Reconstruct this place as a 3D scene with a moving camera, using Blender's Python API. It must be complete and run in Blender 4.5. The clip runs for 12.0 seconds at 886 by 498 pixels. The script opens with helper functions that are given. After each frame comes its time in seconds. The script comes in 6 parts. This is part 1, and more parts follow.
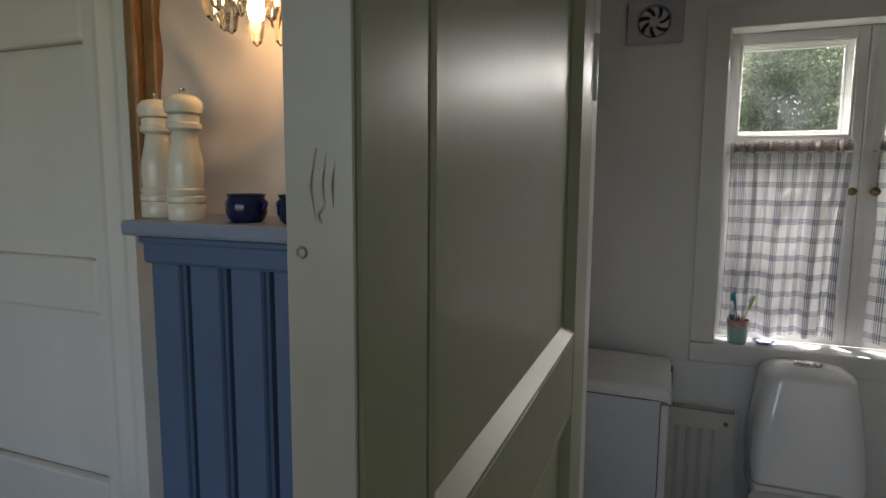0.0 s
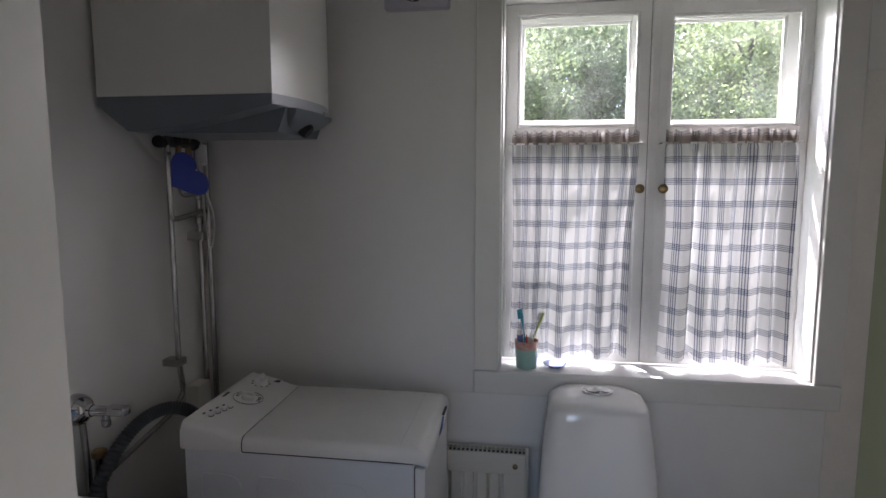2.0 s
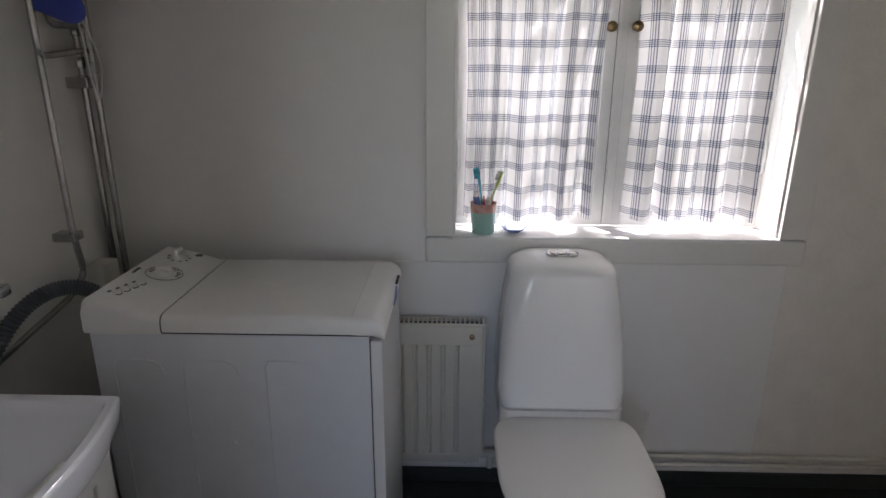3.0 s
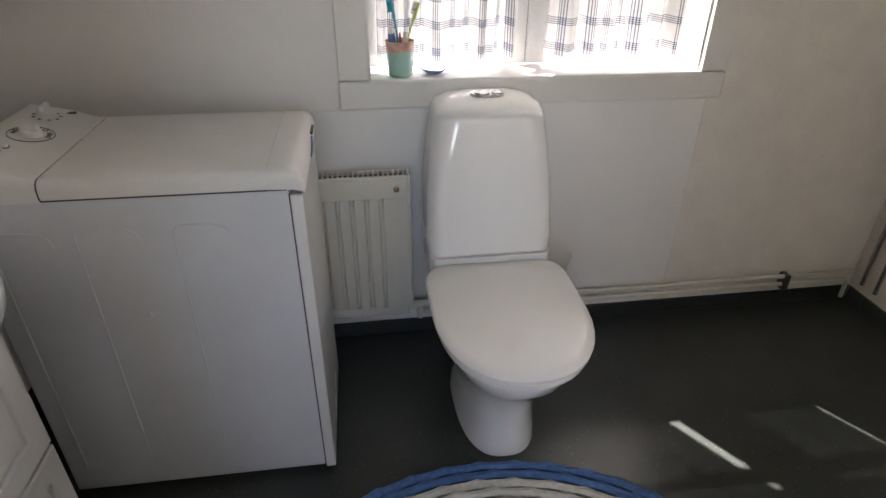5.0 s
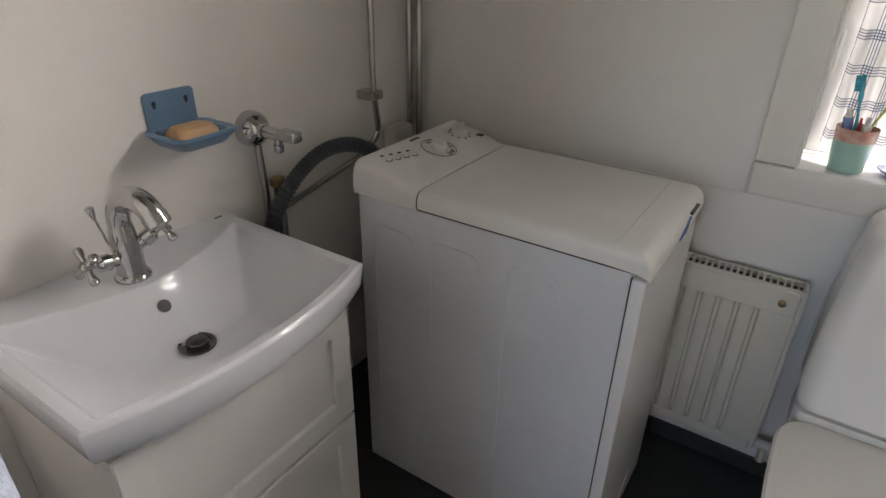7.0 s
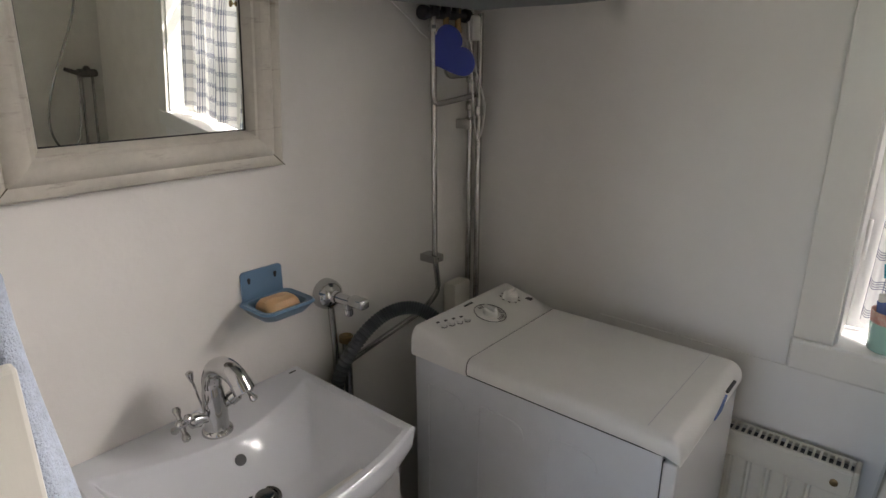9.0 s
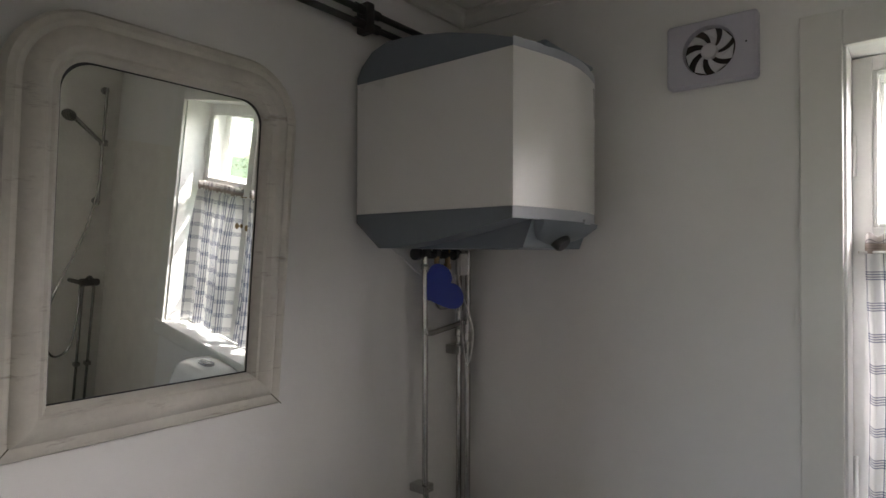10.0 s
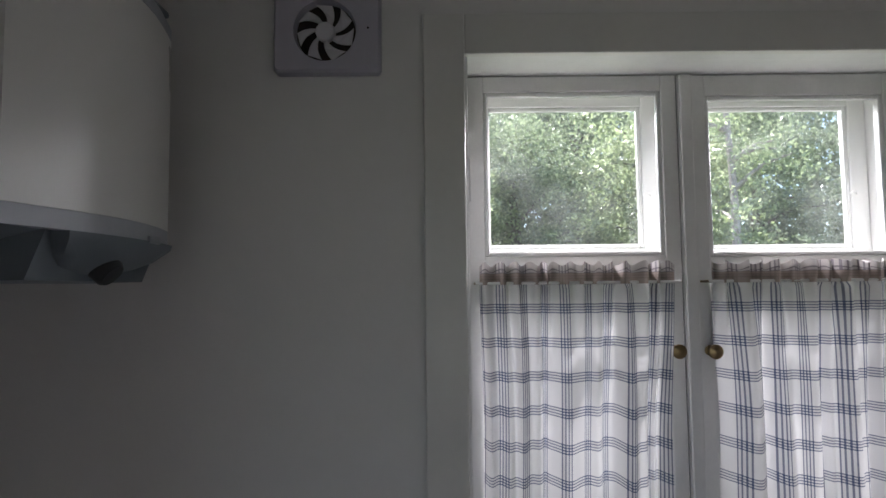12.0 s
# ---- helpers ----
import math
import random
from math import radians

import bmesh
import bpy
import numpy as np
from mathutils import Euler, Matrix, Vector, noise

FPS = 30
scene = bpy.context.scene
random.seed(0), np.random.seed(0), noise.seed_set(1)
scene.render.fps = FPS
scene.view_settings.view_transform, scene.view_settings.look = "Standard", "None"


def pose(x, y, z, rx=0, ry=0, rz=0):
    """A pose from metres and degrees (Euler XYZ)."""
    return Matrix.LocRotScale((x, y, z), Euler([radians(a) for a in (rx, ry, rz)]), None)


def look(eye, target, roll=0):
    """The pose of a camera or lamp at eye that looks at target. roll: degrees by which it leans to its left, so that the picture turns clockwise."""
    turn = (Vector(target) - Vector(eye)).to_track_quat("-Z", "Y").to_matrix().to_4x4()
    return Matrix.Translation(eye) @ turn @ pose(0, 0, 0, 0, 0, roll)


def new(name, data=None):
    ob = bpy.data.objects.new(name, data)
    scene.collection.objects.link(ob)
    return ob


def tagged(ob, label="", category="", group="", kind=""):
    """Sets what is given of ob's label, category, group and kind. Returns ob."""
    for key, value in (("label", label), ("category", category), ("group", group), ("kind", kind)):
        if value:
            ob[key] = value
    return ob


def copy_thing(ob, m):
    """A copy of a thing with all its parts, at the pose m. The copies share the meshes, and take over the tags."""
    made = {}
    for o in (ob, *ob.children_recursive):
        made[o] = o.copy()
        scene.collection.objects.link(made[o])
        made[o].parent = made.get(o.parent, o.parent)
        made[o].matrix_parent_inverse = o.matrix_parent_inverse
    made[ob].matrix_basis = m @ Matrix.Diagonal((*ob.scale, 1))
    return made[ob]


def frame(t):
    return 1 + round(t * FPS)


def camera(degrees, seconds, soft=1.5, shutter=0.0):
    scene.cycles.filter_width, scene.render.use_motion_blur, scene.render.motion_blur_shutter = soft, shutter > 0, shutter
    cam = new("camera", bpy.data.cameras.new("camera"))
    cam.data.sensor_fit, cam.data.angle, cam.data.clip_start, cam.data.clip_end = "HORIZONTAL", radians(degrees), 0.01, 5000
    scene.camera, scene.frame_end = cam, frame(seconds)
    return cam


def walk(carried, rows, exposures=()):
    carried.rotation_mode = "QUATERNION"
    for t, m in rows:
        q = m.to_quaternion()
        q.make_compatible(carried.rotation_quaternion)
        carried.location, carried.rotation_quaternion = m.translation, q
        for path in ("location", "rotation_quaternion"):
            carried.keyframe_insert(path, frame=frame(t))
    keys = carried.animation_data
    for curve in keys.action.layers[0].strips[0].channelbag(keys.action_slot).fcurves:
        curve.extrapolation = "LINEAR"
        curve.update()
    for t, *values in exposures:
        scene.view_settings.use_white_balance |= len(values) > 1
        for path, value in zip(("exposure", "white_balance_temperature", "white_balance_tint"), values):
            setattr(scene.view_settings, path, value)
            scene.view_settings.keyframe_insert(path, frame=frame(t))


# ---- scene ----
cam = camera(74.1, 12.0)
PATH = [
    (0, (0.911, -2.605, 1.575), (0.191, -0.754, 1.341), 0.4),
    (0.3, (0.969, -2.571, 1.578), (0.26, -0.716, 1.345), 0.3),
    (0.5, (1.008, -2.525, 1.583), (0.359, -0.648, 1.342), 0.4),
    (1, (1.111, -2.332, 1.601), (0.685, -0.393, 1.359), 0.3),
    (1.2, (1.138, -2.241, 1.604), (0.767, -0.291, 1.362), 0.4),
    (1.5, (1.178, -2.132, 1.599), (0.853, -0.172, 1.365), 0.2),
    (1.7, (1.199, -2.072, 1.585), (0.884, -0.11, 1.36), 0.1),
    (2, (1.19, -1.987, 1.569), (0.899, -0.022, 1.337), 0.0),
    (2.5, (1.13, -1.827, 1.501), (0.954, 0.138, 1.177), 0.2),
    (3, (1.096, -1.777, 1.423), (1.057, 0.132, 0.83), 0.3),
    (3.5, (1.039, -1.762, 1.325), (1.138, 0.059, 0.504), 0.3),
    (3.7, (1.015, -1.757, 1.311), (1.165, 0.028, 0.422), 0.5),
    (5.3, (1.097, -1.669, 1.382), (1.341, 0.036, 0.365), 0.5),
    (5.5, (1.12, -1.634, 1.401), (1.24, 0.082, 0.382), 0.7),
    (6, (1.15, -1.573, 1.393), (0.668, 0.101, 0.411), -0.2),
    (6.5, (1.11, -1.524, 1.354), (0.308, 0.038, 0.397), 0.5),
    (8.3, (1.181, -1.529, 1.441), (0.005, -0.136, 0.619), -0.1),
    (8.5, (1.193, -1.53, 1.452), (-0.014, -0.131, 0.687), -0.2),
    (9, (1.197, -1.571, 1.55), (-0.034, -0.112, 0.954), 0.0),
    (9.5, (1.222, -1.568, 1.661), (-0.077, -0.085, 1.321), -0.1),
    (10, (1.216, -1.62, 1.681), (-0.036, -0.06, 1.706), 0.2),
    (10.5, (1.114, -1.566, 1.679), (0.142, 0.176, 1.818), 0.3),
    (11, (1.032, -1.53, 1.697), (0.382, 0.356, 1.846), -0.2),
    (11.5, (1.031, -1.436, 1.68), (0.699, 0.529, 1.844), -0.4),
    (12, (1.041, -1.191, 1.687), (1.046, 0.804, 1.817), -0.6),
]
EXPOSURES = [(0, 1.55, 6600, 14), (1, 1.85, 6250, 18), (2, 2.12, 6150, 20), (3, 2.5, 6400, 19), (3.5, 3.0, 6700, 18), (5.5, 3.2, 6900, 18), (6.5, 2.95, 6950, 17), (8.5, 3.4, 6950, 16), (9, 2.95, 6850, 17), (9.5, 2.6, 6700, 17), (10.5, 2.6, 6350, 18), (11.2, 2.38, 6250, 19), (12, 1.65, 6050, 18)]
walk(cam, [(t, look(eye, target, roll)) for t, eye, target, roll in PATH], EXPOSURES)

# ---- world and light ----
world = bpy.data.worlds.new("world")
scene.world = world
world.use_nodes = True
_n = world.node_tree.nodes
_sky = _n.new("ShaderNodeTexSky")
_sky.sky_type = 'NISHITA'
_sky.sun_disc = False
_sky.sun_elevation = radians(56)
_sky.sun_rotation = radians(-30)
world.node_tree.links.new(_sky.outputs[0], _n["Background"].inputs[0])
_n["Background"].inputs[1].default_value = 0.15

sun_data = bpy.data.lights.new("sun", 'SUN')
sun_data.energy = 4.3
sun_data.angle = radians(0.5)
sun_data.color = (1.0, 0.965, 0.92)
sun = new("sun", sun_data)
sun.matrix_world = look((-3.5, 6.3, 9.2), (-3.5 + 0.295, 6.3 - 0.476, 9.2 - 0.829))

# added lamp outside, above the view, boosting the sky's light in the room
sky_data = bpy.data.lights.new("window_sky_fill", 'AREA')
sky_data.shape = 'RECTANGLE'
sky_data.size, sky_data.size_y = 5.6, 0.75
sky_data.energy = 165
sky_data.color = (1.0, 0.965, 0.935)
window_sky_fill = new("window_sky_fill", sky_data)
window_sky_fill.matrix_world = look((3.3, 1.0, 2.64), (2.6, -0.75, 1.55))

# added fill lamp for daylight from an unseen hall window
hall_data = bpy.data.lights.new("hall_daylight_fill", 'AREA')
hall_data.shape = 'RECTANGLE'
hall_data.size, hall_data.size_y = 2.2, 1.15
hall_data.energy = 1.45
hall_data.color = (0.97, 0.985, 1.0)
hall_daylight_fill = new("hall_daylight_fill", hall_data)
hall_daylight_fill.matrix_world = look((0.25, -4.19, 1.6), (0.25, -1.0, 1.45))

bulb_data = bpy.data.lights.new("bulb_light", 'POINT')
bulb_data.energy = 0.13
bulb_data.color = (1.0, 0.62, 0.32)
bulb_data.shadow_soft_size = 0.015

# ---- materials ----


def mat(name, color, rough=0.5, metal=0.0, var=0.0, scale=8.0, bump=0.0, bscale=60.0, color2=None, spec=0.5, coat=0.0):
    """A principled surface with two scales of mottling and a fine relief."""
    m = bpy.data.materials.new(name)
    m.use_nodes = True
    nt = m.node_tree
    b = nt.nodes["Principled BSDF"]
    b.inputs["Base Color"].default_value = (*color, 1)
    b.inputs["Roughness"].default_value = rough
    b.inputs["Metallic"].default_value = metal
    b.inputs["Specular IOR Level"].default_value = spec
    b.inputs["Coat Weight"].default_value = coat
    tc = nt.nodes.new("ShaderNodeTexCoord")
    if var or color2:
        n1 = nt.nodes.new("ShaderNodeTexNoise")
        n1.inputs["Scale"].default_value = scale
        n1.inputs["Detail"].default_value = 6
        nt.links.new(tc.outputs["Object"], n1.inputs["Vector"])
        n2 = nt.nodes.new("ShaderNodeTexNoise")
        n2.inputs["Scale"].default_value = scale * 9
        n2.inputs["Detail"].default_value = 3
        nt.links.new(tc.outputs["Object"], n2.inputs["Vector"])
        add = nt.nodes.new("ShaderNodeMath")
        add.operation = 'MULTIPLY_ADD'
        add.inputs[1].default_value = 0.35
        nt.links.new(n2.outputs["Fac"], add.inputs[0])
        nt.links.new(n1.outputs["Fac"], add.inputs[2])
        ramp = nt.nodes.new("ShaderNodeMapRange")
        ramp.inputs["From Min"].default_value = 0.45
        ramp.inputs["From Max"].default_value = 0.9
        nt.links.new(add.outputs[0], ramp.inputs["Value"])
        mix = nt.nodes.new("ShaderNodeMix")
        mix.data_type = 'RGBA'
        dark = color2 or tuple(c * (1 - var) for c in color)
        mix.inputs[6].default_value = (*color, 1)
        mix.inputs[7].default_value = (*dark, 1)
        nt.links.new(ramp.outputs[0], mix.inputs[0])
        nt.links.new(mix.outputs[2], b.inputs["Base Color"])
        rr = nt.nodes.new("ShaderNodeMapRange")
        rr.inputs["To Min"].default_value = max(0.02, rough * 0.85)
        rr.inputs["To Max"].default_value = min(1.0, rough * 1.2)
        nt.links.new(n1.outputs["Fac"], rr.inputs["Value"])
        nt.links.new(rr.outputs[0], b.inputs["Roughness"])
    if bump:
        nb = nt.nodes.new("ShaderNodeTexNoise")
        nb.inputs["Scale"].default_value = bscale
        nb.inputs["Detail"].default_value = 4
        nt.links.new(tc.outputs["Object"], nb.inputs["Vector"])
        bm_ = nt.nodes.new("ShaderNodeBump")
        bm_.inputs["Strength"].default_value = bump
        bm_.inputs["Distance"].default_value = 0.004
        nt.links.new(nb.outputs["Fac"], bm_.inputs["Height"])
        nt.links.new(bm_.outputs["Normal"], b.inputs["Normal"])
    return m


def brushed(name, color, rough, streak=(60, 60, 2.5), strength=0.25, var=0.1):
    """Old brush-painted wood: long streaks along z in colour and relief."""
    m = mat(name, color, rough, var=var, scale=5)
    nt = m.node_tree
    b = nt.nodes["Principled BSDF"]
    tc = nt.nodes.new("ShaderNodeTexCoord")
    mp = nt.nodes.new("ShaderNodeMapping")
    mp.inputs["Scale"].default_value = streak
    nt.links.new(tc.outputs["Object"], mp.inputs["Vector"])
    n = nt.nodes.new("ShaderNodeTexNoise")
    n.inputs["Scale"].default_value = 1.0
    n.inputs["Detail"].default_value = 5
    nt.links.new(mp.outputs[0], n.inputs["Vector"])
    bp = nt.nodes.new("ShaderNodeBump")
    bp.inputs["Strength"].default_value = strength
    bp.inputs["Distance"].default_value = 0.004
    nt.links.new(n.outputs["Fac"], bp.inputs["Height"])
    nt.links.new(bp.outputs["Normal"], b.inputs["Normal"])
    return m


def worn_paint():
    """Distressed off-white paint over grey-brown wood, with scratches along the grain."""
    m = mat("worn_frame_paint", (0.62, 0.585, 0.51), 0.55, var=0.22, scale=7, bump=0.35, bscale=25)
    nt = m.node_tree
    b = nt.nodes["Principled BSDF"]
    src = b.inputs["Base Color"].links[0].from_socket
    tc = nt.nodes.new("ShaderNodeTexCoord")
    mp = nt.nodes.new("ShaderNodeMapping")
    mp.inputs["Scale"].default_value = (14, 7, 45)
    nt.links.new(tc.outputs["Object"], mp.inputs["Vector"])
    n = nt.nodes.new("ShaderNodeTexNoise")
    n.inputs["Scale"].default_value = 1.0
    n.inputs["Detail"].default_value = 7
    n.inputs["Roughness"].default_value = 0.65
    nt.links.new(mp.outputs[0], n.inputs["Vector"])
    r = nt.nodes.new("ShaderNodeMapRange")
    r.inputs["From Min"].default_value = 0.60
    r.inputs["From Max"].default_value = 0.74
    nt.links.new(n.outputs["Fac"], r.inputs["Value"])
    mix = nt.nodes.new("ShaderNodeMix")
    mix.data_type = 'RGBA'
    mix.inputs[7].default_value = (0.27, 0.23, 0.19, 1)
    nt.links.new(r.outputs[0], mix.inputs[0])
    nt.links.new(src, mix.inputs[6])
    nt.links.new(mix.outputs[2], b.inputs["Base Color"])
    return m


def speckled_vinyl():
    m = mat("dark_vinyl", (0.035, 0.041, 0.038), 0.36, var=0.3, scale=6, bump=0.08, bscale=140)
    nt = m.node_tree
    b = nt.nodes["Principled BSDF"]
    src = b.inputs["Base Color"].links[0].from_socket
    tc = nt.nodes.new("ShaderNodeTexCoord")
    v = nt.nodes.new("ShaderNodeTexVoronoi")
    v.inputs["Scale"].default_value = 95
    nt.links.new(tc.outputs["Object"], v.inputs["Vector"])
    r = nt.nodes.new("ShaderNodeMapRange")
    r.inputs["From Min"].default_value = 0.22
    r.inputs["From Max"].default_value = 0.10
    nt.links.new(v.outputs["Distance"], r.inputs["Value"])
    wn = nt.nodes.new("ShaderNodeMath")
    wn.operation = 'GREATER_THAN'
    wn.inputs[1].default_value = 0.84
    sep = nt.nodes.new("ShaderNodeSeparateColor")
    nt.links.new(v.outputs["Color"], sep.inputs[0])
    nt.links.new(sep.outputs[0], wn.inputs[0])
    mul = nt.nodes.new("ShaderNodeMath")
    mul.operation = 'MULTIPLY'
    nt.links.new(r.outputs[0], mul.inputs[0])
    nt.links.new(wn.outputs[0], mul.inputs[1])
    mix = nt.nodes.new("ShaderNodeMix")
    mix.data_type = 'RGBA'
    mix.inputs[7].default_value = (0.15, 0.15, 0.15, 1)
    nt.links.new(mul.outputs[0], mix.inputs[0])
    nt.links.new(src, mix.inputs[6])
    nt.links.new(mix.outputs[2], b.inputs["Base Color"])
    return m


def cloth_check():
    """Thin cotton with fourfold blue lines both ways; lets light through. UV is in metres of cloth."""
    m = bpy.data.materials.new("checked_cotton")
    m.use_nodes = True
    nt = m.node_tree
    nt.nodes.remove(nt.nodes["Principled BSDF"])
    uv = nt.nodes.new("ShaderNodeUVMap")
    uv.uv_map = "cloth"
    sep = nt.nodes.new("ShaderNodeSeparateXYZ")
    nt.links.new(uv.outputs[0], sep.inputs[0])

    def math(op, a, bval=None, c=None):
        n = nt.nodes.new("ShaderNodeMath")
        n.operation = op
        for k, val in enumerate((a, bval, c)):
            if val is None:
                continue
            if isinstance(val, float):
                n.inputs[k].default_value = val
            else:
                nt.links.new(val, n.inputs[k])
        return n.outputs[0]

    def lines(coord, period):
        p = math('MODULO', math('ADD', coord, 10.0), period)
        total = None
        for off in (0.010, 0.0160, 0.0220, 0.0280):
            d = math('ABSOLUTE', math('SUBTRACT', p, off))
            k = math('LESS_THAN', d, 0.0012)
            total = k if total is None else math('MAXIMUM', total, k)
        band = math('LESS_THAN', math('ABSOLUTE', math('SUBTRACT', p, 0.0190)), 0.0105)
        return math('MAXIMUM', math('MULTIPLY', total, 0.78), math('MULTIPLY', band, 0.10))
    both = math('MINIMUM', math('ADD', lines(sep.outputs[0], 0.058), lines(sep.outputs[1], 0.0735)), 1.0)
    mix = nt.nodes.new("ShaderNodeMix")
    mix.data_type = 'RGBA'
    mix.inputs[6].default_value = (0.80, 0.79, 0.78, 1)
    mix.inputs[7].default_value = (0.06, 0.082, 0.16, 1)
    nt.links.new(both, mix.inputs[0])
    # brown tint darkens the heading, where doubled cloth holds back the light
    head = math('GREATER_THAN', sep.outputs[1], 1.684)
    head_tint = nt.nodes.new("ShaderNodeMix")
    head_tint.data_type = 'RGBA'
    head_tint.inputs[7].default_value = (0.34, 0.275, 0.235, 1)
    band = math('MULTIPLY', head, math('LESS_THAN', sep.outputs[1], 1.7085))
    nt.links.new(math('ADD', math('MULTIPLY', band, 0.42), math('MULTIPLY', head, 0.48)), head_tint.inputs[0])
    nt.links.new(mix.outputs[2], head_tint.inputs[6])
    mix = head_tint
    d = nt.nodes.new("ShaderNodeBsdfDiffuse")
    t = nt.nodes.new("ShaderNodeBsdfTranslucent")
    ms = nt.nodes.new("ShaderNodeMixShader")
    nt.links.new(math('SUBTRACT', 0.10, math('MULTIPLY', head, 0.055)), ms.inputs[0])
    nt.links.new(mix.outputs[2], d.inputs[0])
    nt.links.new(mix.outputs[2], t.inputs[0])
    nt.links.new(d.outputs[0], ms.inputs[1])
    nt.links.new(t.outputs[0], ms.inputs[2])
    weave = nt.nodes.new("ShaderNodeTexNoise")
    weave.inputs["Scale"].default_value = 500
    nt.links.new(uv.outputs[0], weave.inputs["Vector"])
    bp = nt.nodes.new("ShaderNodeBump")
    bp.inputs["Strength"].default_value = 0.3
    bp.inputs["Distance"].default_value = 0.001
    nt.links.new(weave.outputs["Fac"], bp.inputs["Height"])
    nt.links.new(bp.outputs["Normal"], d.inputs["Normal"])
    # the open weave lets a little straight through
    sheer = nt.nodes.new("ShaderNodeBsdfTransparent")
    m3 = nt.nodes.new("ShaderNodeMixShader")
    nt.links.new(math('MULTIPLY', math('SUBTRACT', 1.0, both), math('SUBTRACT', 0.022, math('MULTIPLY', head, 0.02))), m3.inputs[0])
    nt.links.new(ms.outputs[0], m3.inputs[1])
    nt.links.new(sheer.outputs[0], m3.inputs[2])
    nt.links.new(m3.outputs[0], nt.nodes["Material Output"].inputs[0])
    return m


def glass(name, color=(1, 1, 1), rough=0.0, ior=1.45, thin=True):
    """Thin window glass: clear with a mirror sheen; or solid glass."""
    m = bpy.data.materials.new(name)
    m.use_nodes = True
    nt = m.node_tree
    if not thin:
        b = nt.nodes["Principled BSDF"]
        b.inputs["Base Color"].default_value = (*color, 1)
        b.inputs["Transmission Weight"].default_value = 1
        b.inputs["Roughness"].default_value = rough
        b.inputs["IOR"].default_value = ior
        return m
    nt.nodes.remove(nt.nodes["Principled BSDF"])
    tr = nt.nodes.new("ShaderNodeBsdfTransparent")
    tr.inputs[0].default_value = (*color, 1)
    gl = nt.nodes.new("ShaderNodeBsdfGlossy")
    gl.inputs["Roughness"].default_value = 0.02
    facing = nt.nodes.new("ShaderNodeLayerWeight")
    facing.inputs[0].default_value = 0.5
    steep = nt.nodes.new("ShaderNodeMath")
    steep.operation = 'POWER'
    steep.inputs[1].default_value = 5
    nt.links.new(facing.outputs["Facing"], steep.inputs[0])
    sheen = nt.nodes.new("ShaderNodeMath")
    sheen.operation = 'MULTIPLY_ADD'
    sheen.inputs[1].default_value = 0.7
    sheen.inputs[2].default_value = 0.035
    nt.links.new(steep.outputs[0], sheen.inputs[0])
    ms = nt.nodes.new("ShaderNodeMixShader")
    nt.links.new(sheen.outputs[0], ms.inputs[0])
    nt.links.new(tr.outputs[0], ms.inputs[1])
    nt.links.new(gl.outputs[0], ms.inputs[2])
    # hazy smears of old dirt on the pane
    tc = nt.nodes.new("ShaderNodeTexCoord")
    n = nt.nodes.new("ShaderNodeTexNoise")
    n.inputs["Scale"].default_value = 7
    n.inputs["Detail"].default_value = 9
    n.inputs["Roughness"].default_value = 0.68
    nt.links.new(tc.outputs["Object"], n.inputs["Vector"])
    r = nt.nodes.new("ShaderNodeMapRange")
    r.inputs["From Min"].default_value = 0.46
    r.inputs["From Max"].default_value = 0.85
    r.inputs["To Min"].default_value = 0.002
    r.inputs["To Max"].default_value = 0.018
    nt.links.new(n.outputs["Fac"], r.inputs["Value"])
    df = nt.nodes.new("ShaderNodeBsdfTranslucent")
    df.inputs[0].default_value = (0.8, 0.8, 0.8, 1)
    m2 = nt.nodes.new("ShaderNodeMixShader")
    nt.links.new(r.outputs[0], m2.inputs[0])
    nt.links.new(ms.outputs[0], m2.inputs[1])
    nt.links.new(df.outputs[0], m2.inputs[2])
    nt.links.new(m2.outputs[0], nt.nodes["Material Output"].inputs[0])
    return m


def leafy(name, c1, c2):
    m = bpy.data.materials.new(name)
    m.use_nodes = True
    nt = m.node_tree
    nt.nodes.remove(nt.nodes["Principled BSDF"])
    g = nt.nodes.new("ShaderNodeNewGeometry")
    mix = nt.nodes.new("ShaderNodeMix")
    mix.data_type = 'RGBA'
    mix.inputs[6].default_value = (*c1, 1)
    mix.inputs[7].default_value = (*c2, 1)
    nt.links.new(g.outputs["Random Per Island"], mix.inputs[0])
    d = nt.nodes.new("ShaderNodeBsdfDiffuse")
    t = nt.nodes.new("ShaderNodeBsdfTranslucent")
    s = nt.nodes.new("ShaderNodeMixShader")
    s.inputs[0].default_value = 0.68
    for k in (d, t):
        nt.links.new(mix.outputs[2], k.inputs[0])
    nt.links.new(d.outputs[0], s.inputs[1])
    nt.links.new(t.outputs[0], s.inputs[2])
    gl = nt.nodes.new("ShaderNodeBsdfGlossy")
    gl.inputs["Roughness"].default_value = 0.32
    s2 = nt.nodes.new("ShaderNodeMixShader")
    s2.inputs[0].default_value = 0.07
    nt.links.new(s.outputs[0], s2.inputs[1])
    nt.links.new(gl.outputs[0], s2.inputs[2])
    nt.links.new(s2.outputs[0], nt.nodes["Material Output"].inputs[0])
    return m


